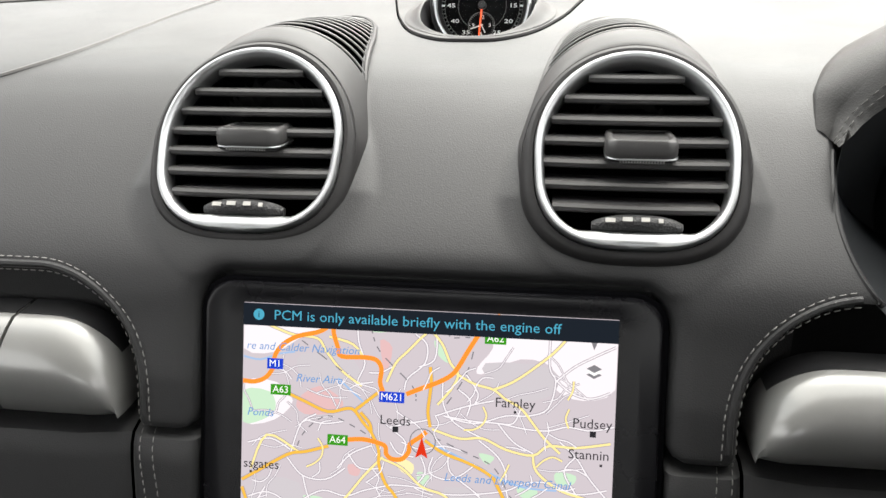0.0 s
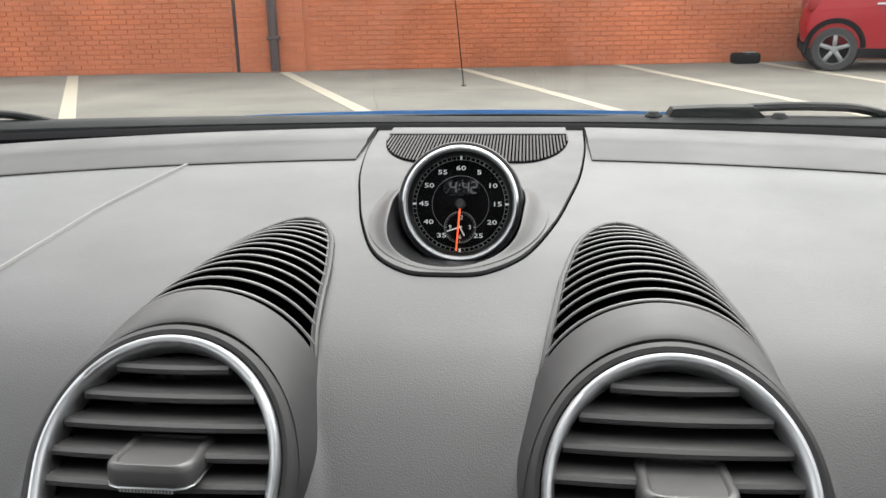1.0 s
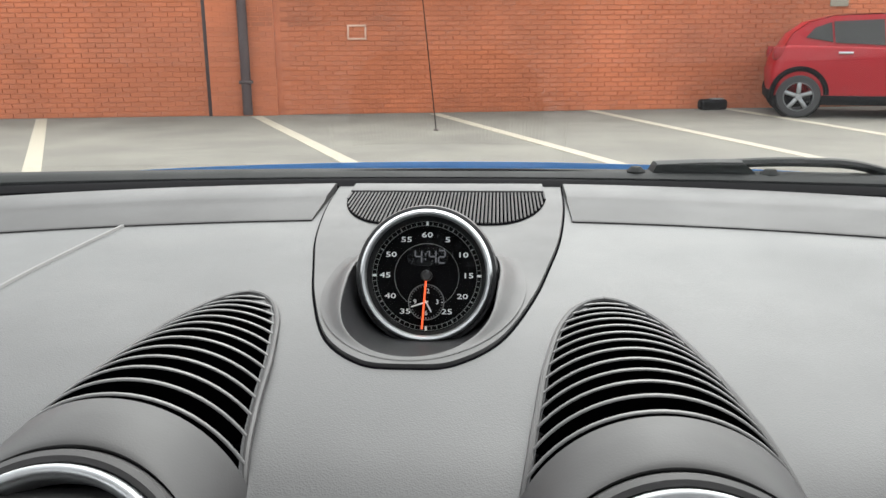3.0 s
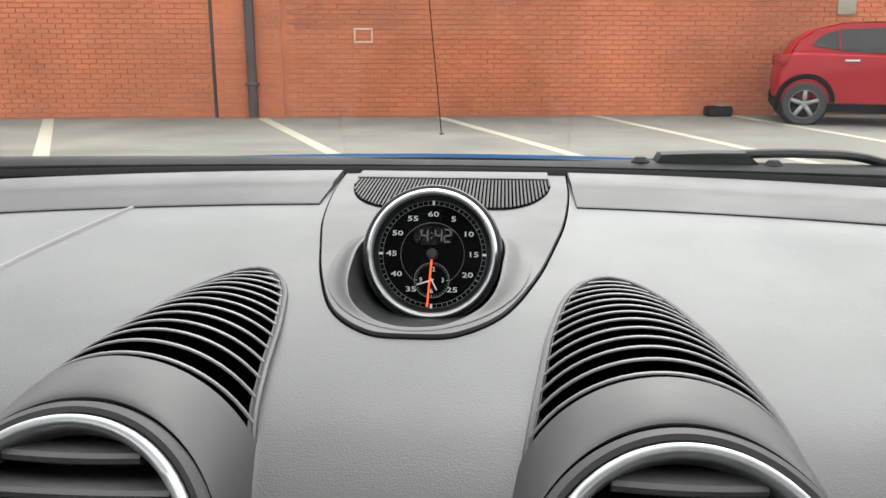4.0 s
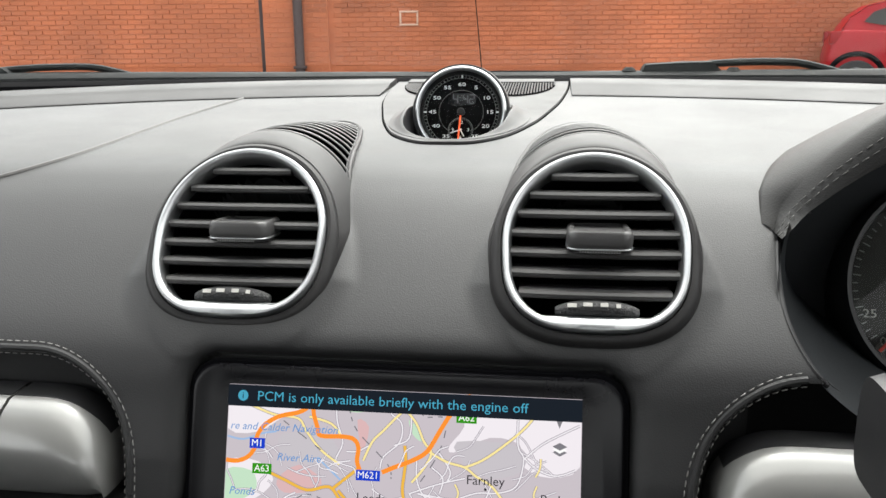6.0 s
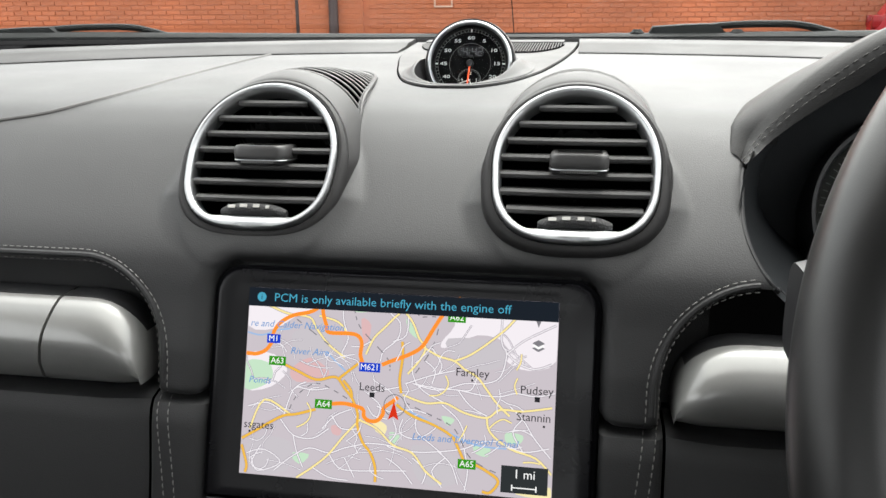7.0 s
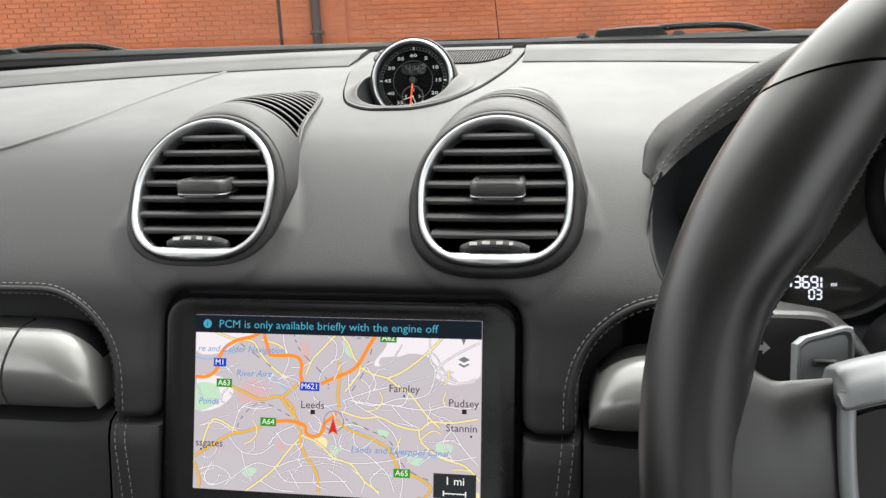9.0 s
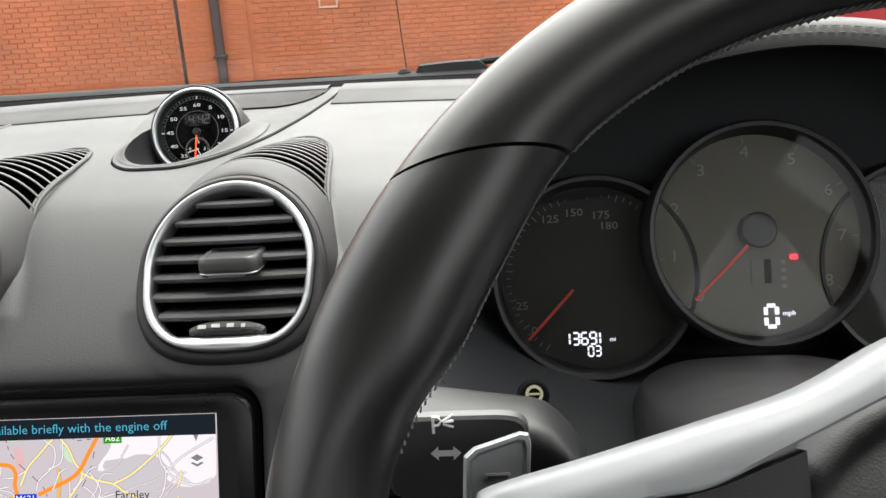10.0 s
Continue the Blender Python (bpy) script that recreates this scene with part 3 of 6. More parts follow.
def collar_outline(k, r):
    """As d_outline, but broader round the lower half, where the collar stands clear of the pod."""
    f = min(1.0, max(0.0, (0.35 - math.sin(k)) / 0.6))
    return d_outline(k, r if r < 0.0440 else 0.0440 + (r - 0.0440) * (0.28 + 0.72 * f * f * (3 - 2 * f)))


def air_vent(cx, lean):
    base = (cx, RING_C[0], RING_C[1])
    v = thing("air_vent", base, "round dashboard air vent with chrome ring and black slats", "air vent", "centre air vents")
    m = frame_at(base, (0, RING_N[0], RING_N[1]))
    # shell of the pod, from the collar forwards to the arch where the fins begin
    rows = []
    ks = [radians(-38 + 256 * i / 72) for i in range(73)]
    for i in range(13):
        row = []
        for k in ks:
            y = RING_C[0]
            for _ in range(14):  # start on the ring's plane
                z = float(pod_top(y)) - POD_R + POD_R * math.sin(k)
                y = RING_C[0] + (z - RING_C[1]) * math.tan(POD_TILT) + 0.004
            y1 = max(FIN_FIRST + 0.003 * math.sin(k), y + 0.002)
            f = i / 12
            o = d_outline(k, 0.0450)
            start = m @ Vector((o[0], o[1], -0.0065))
            row.append(start.lerp(on_pod(cx, y + (y1 - y) * f, k), min(1, f * 1.6) ** 0.8))
        rows.append(row)
    rows.append([p + Vector((0, 0.0005, 0)) + (Vector((cx, p.y, float(pod_top(p.y)) - POD_R)) - p) * 0.12 for p in rows[-1]])
    part("pod_shell", loft(rows, closed=False), PLASTIC, v)
    part("collar", annulus(m, [(0.0470, -0.05), (0.0469, -0.016), (0.0465, -0.0095), (0.0456, -0.0058), (0.0443, -0.0037), (0.0425, -0.0025), (0.0410, -0.0026), (0.0402, -0.0045), (0.0401, -0.01)], 96, collar_outline), PLASTIC, v)
    part("ring", annulus(m, [(0.0404, -0.008), (0.0404, -0.0020), (0.0402, -0.0007), (0.0397, 0.0002), (0.0388, 0.0004), (0.0376, -0.0002), (0.0369, -0.0014), (0.0365, -0.0034), (0.0363, -0.010)], 120, ring_outline), CHROME, v, "satin chrome bezel ring")
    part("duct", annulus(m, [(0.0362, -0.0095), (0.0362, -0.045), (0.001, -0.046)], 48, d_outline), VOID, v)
    for i in range(7):
        h = 0.0335 - 0.0093 * i
        hw = 0.0372 * (math.sqrt(max(1 - (h / 0.0396) ** 2, 1e-4)) if h > 0 else (1 - abs(h / 0.0366) ** 2.6) ** (1 / 2.6)) - 0.0006
        q = m @ Matrix.Translation((0, h, -0.0062)) @ Matrix.Rotation(radians(lean), 4, "X")
        bow = [[q @ Vector((hw * (-1 + 2 * j / 16), a, b - 0.0015 * (-1 + 2 * j / 16) ** 2)) for a, b in ((-0.0008, -0.0115), (-0.0019, 0.002), (-0.0018, 0.0036), (-0.0010, 0.0046), (0.0005, 0.0048), (0.0016, 0.0039), (0.0018, 0.001), (0.0008, -0.0115))] for j in range(17)]
        part("slat", loft(bow, cap=True), SLAT, v)
    q = m @ Matrix.Translation((0.0016, 0.0010, 0.0008)) @ Matrix.Rotation(radians(lean), 4, "X")
    outline = [(-0.0138, -0.014), (-0.0142, 0.0015), (-0.0138, 0.0046), (-0.0122, 0.0071), (-0.0092, 0.0083), (0.0092, 0.0083), (0.0122, 0.0071), (0.0138, 0.0046), (0.0142, 0.0015), (0.0138, -0.014)]
    shape = lambda h, f: [q @ Vector((x * f, h, w if w < 0 else w * f)) for x, w in outline]  # noqa: E731
    knob = part("knob", loft([shape(h, f) for h, f in ((-0.0036, 0.95), (-0.0030, 0.985), (-0.0016, 1.0), (0.0012, 1.0), (0.0028, 0.975), (0.0036, 0.92), (0.0038, 0.84), (0.0036, 0.79), (0.0029, 0.75), (0.0028, 0.6))], cap=True), SLAT, v, "grey slider knob with chrome edge")
    part("chrome_edge", loft([shape(h, f) for h, f in ((-0.0041, 0.93), (-0.0041, 0.995), (-0.0038, 1.008), (-0.0035, 0.995))], cap=True), CHROME, knob)
    part("grip_bar", loft([shape(h, f) for h, f in ((-0.0054, 0.90), (-0.0051, 0.955), (-0.0041, 0.965))], cap=True), BLACK, knob)
    for i in range(16):
        x = -0.0083 + 0.0011 * i
        part("grip_rib", box(x - 0.0003, -0.0052, 0.0074, x + 0.0003, -0.0042, 0.0083, 0, q), DIM, knob, smooth=False)
    # thumb wheel with its printed marks, on the lower edge
    t = m @ Matrix.Translation((0.0008, -0.0300, -0.0035))
    arc = [(-0.0175 + 0.035 * i / 20) for i in range(21)]
    wheel = part("thumb_wheel", loft([[t @ Vector((x, 0.0034 * math.cos(a) * (1 - (x / 0.0175) ** 4 * 0.5) - 3.2 * x * x, 0.0036 * math.sin(a) * (1 - (x / 0.0175) ** 4 * 0.5) + 0.0012 - 6 * x * x)) for a in (2 * math.pi * j / 14 for j in range(14))] for x in arc], cap=True), KNURL, v, "knurled black thumb wheel with white marks")
    for x, w in ((-0.0105, 0.0019), (-0.0040, 0.0019), (0.0028, 0.0016), (0.0086, 0.0009)):
        n = t @ Matrix.Translation((x, 0.0006 - 3.2 * x * x, 0.0049 - 6 * x * x)) @ Matrix.Rotation(radians(-10), 4, "X")
        part("mark", box(-w, -0.0010, -0.0003, w, 0.0008, 0.0003, 0, n), FIGURE, wheel, smooth=False)
    # fins over the front of the pod
    for i in range(13):
        y = FIN_FIRST + 0.0065 + (FIN_LAST - FIN_FIRST - 0.012) * i / 12
        a = rise(y, rim_over(y))
        ks = [a + (math.pi - 2 * a) * j / 22 for j in range(23)]
        rows = [[on_pod(cx, y + dy, k, dr) for dy, dr in ((-0.0008, -0.0005), (-0.0006, -0.0001), (-0.0002, 0.0001), (0.0005, 0.0001), (0.0009, -0.0002), (0.0011, -0.0007), (-0.0002, -0.0008))] for k in ks]
        fin = part("fin", loft(rows, cap=True), SLAT, v)
        # Black strip below each fin: the blade's shaded lower part, painted in.
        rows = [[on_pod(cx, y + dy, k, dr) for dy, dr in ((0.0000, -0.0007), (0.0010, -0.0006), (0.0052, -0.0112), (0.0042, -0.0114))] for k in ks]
        part("fin_shade", loft(rows, cap=True), VOID, fin, "black painted shade below the fin")
    ys = [FIN_FIRST + (FIN_LAST + 0.003 - FIN_FIRST) * (1 - math.cos(math.pi * j / 40)) / 2 for j in range(41)]
    left = [on_pod(cx, y, rise(y, rim_over(y)), 0.0) for y in ys]
    right = [on_pod(cx, y, math.pi - rise(y, rim_over(y)), 0.0) for y in ys]
    for row in (left, right):  # the ends dive under the shell
        for j in range(12):
            row[j].z -= 0.004 * (1 - j / 12) ** 2
    part("grille_rim", tube((left + right[::-1])[2:-2], 0.0013, 8), PLASTIC, v)
    for side in (-1, 1):  # shoulder that runs from each edge of the grille down into the dash
        rows = []
        for y in ys[:-1]:
            k, row = rise(y, rim_over(y)), []
            for i in range(9):
                e = k + 0.05 - 0.11 * i
                p = on_pod(cx, y, e if side > 0 else math.pi - e, -0.0004)
                row.append(p if p.z > dash_top(y) - 0.004 else Vector((p.x, p.y, dash_top(y) - 0.004)))
            rows.append(row)
        # Darker than the pod shell: the steep side's shade is put into its colour.
        part("shoulder", loft(rows, closed=False), BLACK, v, "shoulder beside the grille with shade in its colour")
    # Black sheets put under the fins to paint the shade in the slots.
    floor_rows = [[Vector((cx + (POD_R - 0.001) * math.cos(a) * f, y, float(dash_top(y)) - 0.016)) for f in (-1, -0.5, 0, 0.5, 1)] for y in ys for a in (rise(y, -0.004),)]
    part("grille_shade", loft(floor_rows, closed=False), VOID, v)
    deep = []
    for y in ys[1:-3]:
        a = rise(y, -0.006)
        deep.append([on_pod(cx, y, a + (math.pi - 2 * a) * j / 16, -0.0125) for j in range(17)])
    part("grille_shade", loft(deep, closed=False), VOID, v)
    return v


air_vent(-POD_X, 30)
air_vent(POD_X, 33).location.y -= 0.004

# Seam of the airbag flap: a fine raised welt, its highlight painted as lighter leather.
path = catmull([(-0.187, 0.622, 0), (-0.197, 0.57, 0), (-0.203, 0.526, 0), (-0.203, 0.475, 0), (-0.204, 0.435, 0), (-0.212, 0.402, 0), (-0.232, 0.380, 0), (-0.262, 0.369, 0), (-0.32, 0.353, 0), (-0.42, 0.337, 0)], 10)
zs = lay_z([p.x for p in path], [p.y for p in path])
part("airbag_seam", tube([(p.x, p.y, z) for p, z in zip(path, zs)], 0.0014, 6), SEAM_HIGHLIGHT, dashboard)


def dash_strip(x0, x1):
    """Trim strip along the foot of the windscreen, with a step and an open joint behind it."""
    rows = []
    for i in range(41):
        x = x0 + (x1 - x0) * i / 40
        b = glass_foot(x)
        row = []
        for back, lift in ((0.106, -0.006), (0.106, 0.0008), (0.1045, 0.0016), (0.068, 0.0026), (0.064, 0.0044), (0.031, 0.0052), (0.027, 0.0046), (0.025, -0.01)):
            row.append((x, b - back, float(dash_top(b - back)) + lift))
        rows.append(row)
    return loft(rows, closed=True, cap=True)


part("front_strip", dash_strip(-0.7, -0.0772), PLASTIC, dashboard)
part("front_strip", dash_strip(0.0772, 0.7), PLASTIC, dashboard)

# ---- stitched brows and recesses beside the screen ----
def brow_line(side, out):
    """Points along the edge of a recess, out metres outside it, from the low end to the far end."""
    r = 0.045 + out
    cx, cz = 0.1235 + 0.045, 0.8588 - 0.045
    pts = [(cx - r + 0.010 * min(1, max(0, (0.80 - z) / 0.1)) * -1, z) for z in np.linspace(0.715, cz, 30)]
    pts += [(cx - r * math.cos(a), cz + r * math.sin(a)) for a in np.linspace(0, math.pi / 2, 24)[1:]]
    pts += [(x, cz + r) for x in np.linspace(cx, 0.70, 80)[1:]]
    xs, zz = np.array([p[0] for p in pts]) * side, np.array([p[1] for p in pts])
    return xs, zz


def stitches(path, lift, size=0.0042, gap=0.0012, width=0.00028):
    """A row of short raised threads along a path of points."""
    path = [Vector(p) for p in path]
    d = [0.0]
    for a, b in zip(path, path[1:]):
        d.append(d[-1] + (b - a).length)
    at = lambda s: Vector([np.interp(s, d, [p[i] for p in path]) for i in range(3)]) + lift  # noqa: E731
    verts, faces, s = [], [], 0.0
    while s + size < d[-1]:
        a, b = at(s), at(s + size)
        t = (b - a).normalized()
        u = lift.normalized()
        w = t.cross(u)
        o = len(verts)
        for f, k in ((0, 0.3), (0.2, 1), (0.8, 1), (1, 0.3)):
            c = a.lerp(b, f) + u * (0.0003 if 0 < f < 1 else -0.0002)
            verts += [c + w * width * k, c + u * width * k, c - w * width * k, c - u * width * k]
        for i in range(3):
            for j in range(4):
                q = o + 4 * i
                faces.append((q + j, q + (j + 1) % 4, q + 4 + (j + 1) % 4, q + 4 + j))
        s += size + gap
    return verts, faces


def panel_y(z):
    """Face of the panels under the dash."""
    return float(np.interp(z, [0.62, 0.71, 0.76, 0.783, 0.789, 0.7932, 0.795], [0.235, 0.250, 0.262, 0.2665, 0.2685, 0.2715, 0.2775]))


for side in (-1, 1):
    far = 0.62 if side < 0 else 0.166
    for out, size in ((0.0066, 0.0028), (0.0008, 0.0026)):
        xs, zz = brow_line(side, out)
        keep = np.abs(xs) < far
        ys = lay_y(xs, zz)
        pts = [(x, (min(y, 0.31) if z > 0.8 else panel_y(z)) - 0.0002, z) for x, y, z, k in zip(xs, ys, zz, keep) if k]
        v, f = stitches(pts, Vector((0, -0.0004, 0.0001)), size)
        add("stitching", mesh_from("stitching", v, f, STITCH), dashboard, "pale grey thread", "stuff")
    xs, zz = brow_line(side, 0.0038)
    ys = lay_y(xs, zz)
    pts = [(x, min(y, 0.31) + 0.0006, z) for x, y, z in zip(xs, ys, zz) if abs(x) < far and z > 0.801]
    part("seam_welt", tube(pts, 0.0016, 8), LEATHER, dashboard)


def trim_bar(x0, x1, low, high):
    """A convex silver bar in the recess, its inner end rounded off."""
    s = 1 if x1 > x0 else -1
    rows = []
    n = 44
    for i in range(n + 1):
        x = x0 + (x1 - x0) * (i / n) ** 1.8
        e = min(1.0, (abs(x) - abs(x0)) / 0.034)
        h = max(1 - (1 - max(e, 0)) ** 2.6, 0.0) ** (1 / 2.6) if abs(x) < abs(x0) + 0.034 else 1.0
        top = low + (high - low) * max(h, 0.06)
        row = []
        for f, b in ((0, 0.292), (0, 0.2735), (0.06, 0.2705), (0.28, 0.2665), (0.5, 0.2662), (0.66, 0.2682), (0.8, 0.2725), (0.92, 0.2775), (1, 0.2825), (1, 0.296)):
            edge = 1 - (1 - min(1, e * 2.2 + 0.1)) ** 2
            row.append((x, b + (1 - edge) * 0.006, low + (top - low) * f))
        rows.append(row)
    return rows


def trim(rows, name, label):
    t = thing(name, rows[0][0], label, "trim bar", "dashboard trim bars")
    part("bar", loft(rows, cap=True), SILVER, t)
    part("backing", loft([[(p[0], p[1] + 0.003, 0.8245 + (p[2] - 0.8245) * 1.03) for p in row[:2] + row[-2:]] for row in rows], cap=True), BLACK, t)
    return t


left = trim_bar(-0.131, -0.66, 0.8015, 0.8425)
cut = next(i for i, r in enumerate(left) if r[0][0] < -0.1815)
lean = lambda row, x: [(x - (0.8425 - p[2]) * 0.17, p[1], p[2]) for p in row]  # noqa: E731
trim(left[:cut - 1] + [lean(left[cut], -0.1765)], "trim_bar", "silver painted convex dashboard trim bar with rounded end")
trim([lean(left[cut], -0.1782)] + [r for r in left[cut:] if r[0][0] < -0.19], "trim_bar", "long silver painted dashboard trim bar above the glovebox")
trim(trim_bar(0.1295, 0.225, 0.8015, 0.8370), "trim_bar", "silver painted convex trim bar beside the steering column")


def lower_panel(x0, x1, name, label, category):
    """A leather panel under the trim, with a rolled upper edge."""
    rows = []
    for i in range(25):
        x = x0 + (x1 - x0) * i / 24
        e = min(abs(x - x0), abs(x1 - x)) / 0.006
        inn = 0.004 * (1 - math.sqrt(max(1 - (1 - min(e, 1)) ** 2, 0)))
        rows.append([(x, 0.302, 0.795), (x, 0.2775 + inn, 0.795), (x, 0.2715 + inn, 0.7932), (x, 0.2685 + inn, 0.789), (x, 0.2665 + inn, 0.783), (x, 0.262 + inn, 0.76), (x, 0.250 + inn, 0.71), (x, 0.235 + inn, 0.62), (x, 0.30, 0.60)])
    box_ = thing(name, rows[12][3], label, category)
    part("lid" if name == "glovebox" else "face", loft([r[2:] for r in rows], closed=False, cap=False), LEATHER, box_)
    part("rolled_edge", loft([r[:3] for r in rows], closed=False, cap=False), LEATHER, box_)
    part("frame", loft([[(x, 0.304, z) for x, z in ((x0, 0.797), (x1, 0.797), (x1, 0.61), (x0, 0.61))], [(x, 0.309, z) for x, z in ((x0, 0.797), (x1, 0.797), (x1, 0.61), (x0, 0.61))]], cap=True), VOID, box_)
    return box_


lower_panel(-0.66, -0.128, "glovebox", "black leather glovebox lid below the silver trim", "glovebox")
lower_panel(0.127, 0.66, "knee_panel", "black leather knee panel below the steering column", "knee panel")
lower_panel(-0.1265, -0.0965, "console_side_panel", "narrow black leather panel beside the screen", "panel")
lower_panel(0.0965, 0.1256, "console_side_panel", "narrow black leather panel beside the screen", "panel")


# ---- screen ----
SCREEN_TOP, SCREEN_LOW = Vector((0, 0.2914, 0.8503)), Vector((0, 0.2619, 0.7642))
SCREEN_M = frame_at((SCREEN_TOP + SCREEN_LOW) / 2, (0, -(SCREEN_TOP.z - SCREEN_LOW.z), SCREEN_TOP.y - SCREEN_LOW.y))
screen = thing("infotainment_screen", (0, 0.25, 0.70), "black infotainment screen showing a lit road map", "screen")


def rounded(w0, h0, w1, h1, r, n=6):
    """Outline of a rectangle whose two upper corners are rounded."""
    pts = [(w0, h0), (w1, h0)]
    pts += [(w1 - r + r * math.cos(a), h1 - r + r * math.sin(a)) for a in (math.pi / 2 * k / n for k in range(n + 1))]
    pts += [(w0 + r - r * math.sin(a), h1 - r + r * math.cos(a)) for a in (math.pi / 2 * k / n for k in range(n + 1))]
    return pts


RIM = rounded(-0.0935, -0.058, 0.0935, 0.0545, 0.012)
bez = [[SCREEN_M @ Vector((x * fx, y * fy, h)) for x, y in RIM] for fx, fy, h in ((1, 1, -0.02), (1, 1, 0.0006), (0.99, 0.985, 0.002), (0.975, 0.96, 0.0022), (0.9, 0.9, 0.0012))]
part("bezel", loft(bez, cap=True), GLOSS, screen)
part("gasket", tube([SCREEN_M @ Vector((x * 1.006, y * 1.006, -0.0016)) for x, y in RIM[1:] + RIM[:1]], 0.0018, 8), VOID, screen)
part("lower_fascia", box(-0.0935, -0.10, -0.02, 0.0935, -0.0588, 0.0015, 0.001, SCREEN_M), GLOSS, screen)
key = part("eject_key", box(-0.0865, -0.0635, -0.001, -0.0715, -0.0592, 0.0032, 0.0006, SCREEN_M), BLACK, screen, "small black eject key")
part("disc_slot", box(-0.062, -0.0628, -0.001, 0.062, -0.0606, 0.0019, 0, SCREEN_M), VOID, screen, smooth=False)

# ---- clock, its surround and the ribbed speaker panel ----
CLOCK_M = frame_at((0.0005, CLOCK_C[0], CLOCK_C[1]), (0, CLOCK_N[0], CLOCK_N[1])) @ Matrix.Diagonal((0.945, 0.945, 0.945, 1))
PLATE = catmull([(-0.076, 0.716, 0), (-0.0735, 0.66, 0), (-0.067, 0.60, 0), (-0.0585, 0.555, 0), (-0.0485, 0.51, 0), (-0.0345, 0.466, 0), (-0.017, 0.4445, 0), (0, 0.4415, 0)], 8)
PLATE = [(p.x, p.y) for p in PLATE] + [(-p.x, p.y) for p in PLATE[-2::-1]] + [(0.05, 0.717), (0.025, 0.717), (0.0, 0.717), (-0.025, 0.717), (-0.05, 0.717)]
surround = thing("clock_surround", (0, 0.58, 0.94), "grey shield-shaped plastic surround on the dashboard top", "surround")
rows = []
for f in np.linspace(0.0, 1.0, 30):
    x = np.array([p[0] * f for p in PLATE])
    y = np.array([0.58 + (p[1] - 0.58) * f for p in PLATE])
    rows.append(list(zip(x, y, lay_z(x, y, True) + 0.0016)))
rows.append([(x * 1.004, y - 0.0003, z - 0.0006) for x, y, z in rows[-1]])
rows.append([(x, y, z - 0.004) for x, y, z in rows[-1]])
bm = loft(rows)
bmesh.ops.delete(bm, geom=[f for f in bm.faces for c in (f.calc_center_median(),) if math.hypot(c.x / 0.047, (c.y - BOWL_Y - 0.002) / (BOWL_B + 0.005)) < 0.975 and c.y < 0.56], context="FACES")
part("plate", bm, PLASTIC, surround)
part("shadow_joint", tube([(x * 1.008, 0.58 + (y - 0.58) * 1.006, z + 0.0026) for x, y, z in rows[-1]], 0.0008, 6), VOID, surround)
# ribbed loudspeaker panel behind the clock
def panel_foot(x):
    """Near edge of the ribbed panel: straight in the middle, rounded up to its rear corners."""
    f = max(0.0, (abs(x) - 0.030) / 0.0345)
    return 0.620 + 0.072 * (1 - math.sqrt(max(1 - f * f, 0.0)))


for i in range(56):
    x = -0.0635 + 0.127 * i / 55
    y0 = panel_foot(x) + 0.002
    part("rib", tube([(x, y, float(lay_z([x], [y], True)[0]) + 0.0026) for y in (y0, (y0 + 0.694) / 2, 0.694)], 0.00062, 4), PLASTIC, surround)
panel = []
for i in range(41):
    x = 0.0644 * math.sin(math.pi * (i / 40 - 0.5))
    ys = np.linspace(panel_foot(x), 0.695, 5)
    panel.append(list(zip([x] * 5, ys, lay_z([x] * 5, ys, True) + 0.0019)))
part("grille_bed", loft(panel, closed=False), VOID, surround)
rows = [[(x, y, float(lay_z([x], [y], True)[0]) + lift) for y, lift in ((0.6955, 0.001), (0.6958, 0.0034), (0.697, 0.0038), (0.716, 0.0038), (0.7175, -0.003))] for x in np.linspace(-0.0645, 0.0635, 21)]
part("rear_strip", loft(rows, closed=False), PLASTIC, surround)
# raised collar round the hollow, and the dark hollow itself
turn = [radians(-112 + 224 * k / 72) for k in range(73)]


def rim_z(t):
    return 0.9392 + 0.0115 * min(1.0, abs(math.sin(t))) ** 3 + (0.004 if abs(t) > math.pi / 2 else 0.0) * (abs(t) - math.pi / 2)


def bowl_half(t):
    """Half-width of the hollow: it closes in on the clock's barrel at the back."""
    f = min(1.0, max(0.0, (abs(t) - 0.6) / 0.8))
    return BOWL_A - 0.0060 * f * f * (3 - 2 * f)


outer = [(0.0470 * math.sin(t), BOWL_Y + 0.002 - (BOWL_B + 0.0050) * math.cos(t)) for t in turn]
outer_z = lay_z([p[0] * 1.1 for p in outer], [BOWL_Y + (p[1] - BOWL_Y) * 1.06 for p in outer], True) + 0.0022
rows = []
for f, h in ((0, 0.0), (0.25, 0.10), (0.5, 0.36), (0.72, 0.72), (0.88, 0.93), (0.96, 0.995), (1.0, 1.0), (1.03, 0.97), (1.05, 0.85)):
    rows.append([(p[0] + (bowl_half(t) * math.sin(t) - p[0]) * f, p[1] + (BOWL_Y - BOWL_B * math.cos(t) - p[1]) * f, z + (rim_z(t) - z) * h) for p, z, t in zip(outer, outer_z, turn)])
part("collar", loft(rows, closed=False), PLASTIC, surround)
rows = []
for f in (1.0, 0.985, 0.95, 0.88, 0.75, 0.55, 0.3, 0.02):
    rows.append([(bowl_half(t) * f * math.sin(t), BOWL_Y - BOWL_B * f * math.cos(t), 0.9205 + (rim_z(t) - 0.0012 - 0.9205) * (1 - math.sqrt(1 - f**4))) for t in turn])
part("bowl", loft(rows, closed=False), BLACK, surround, "dark hollow in front of the clock")

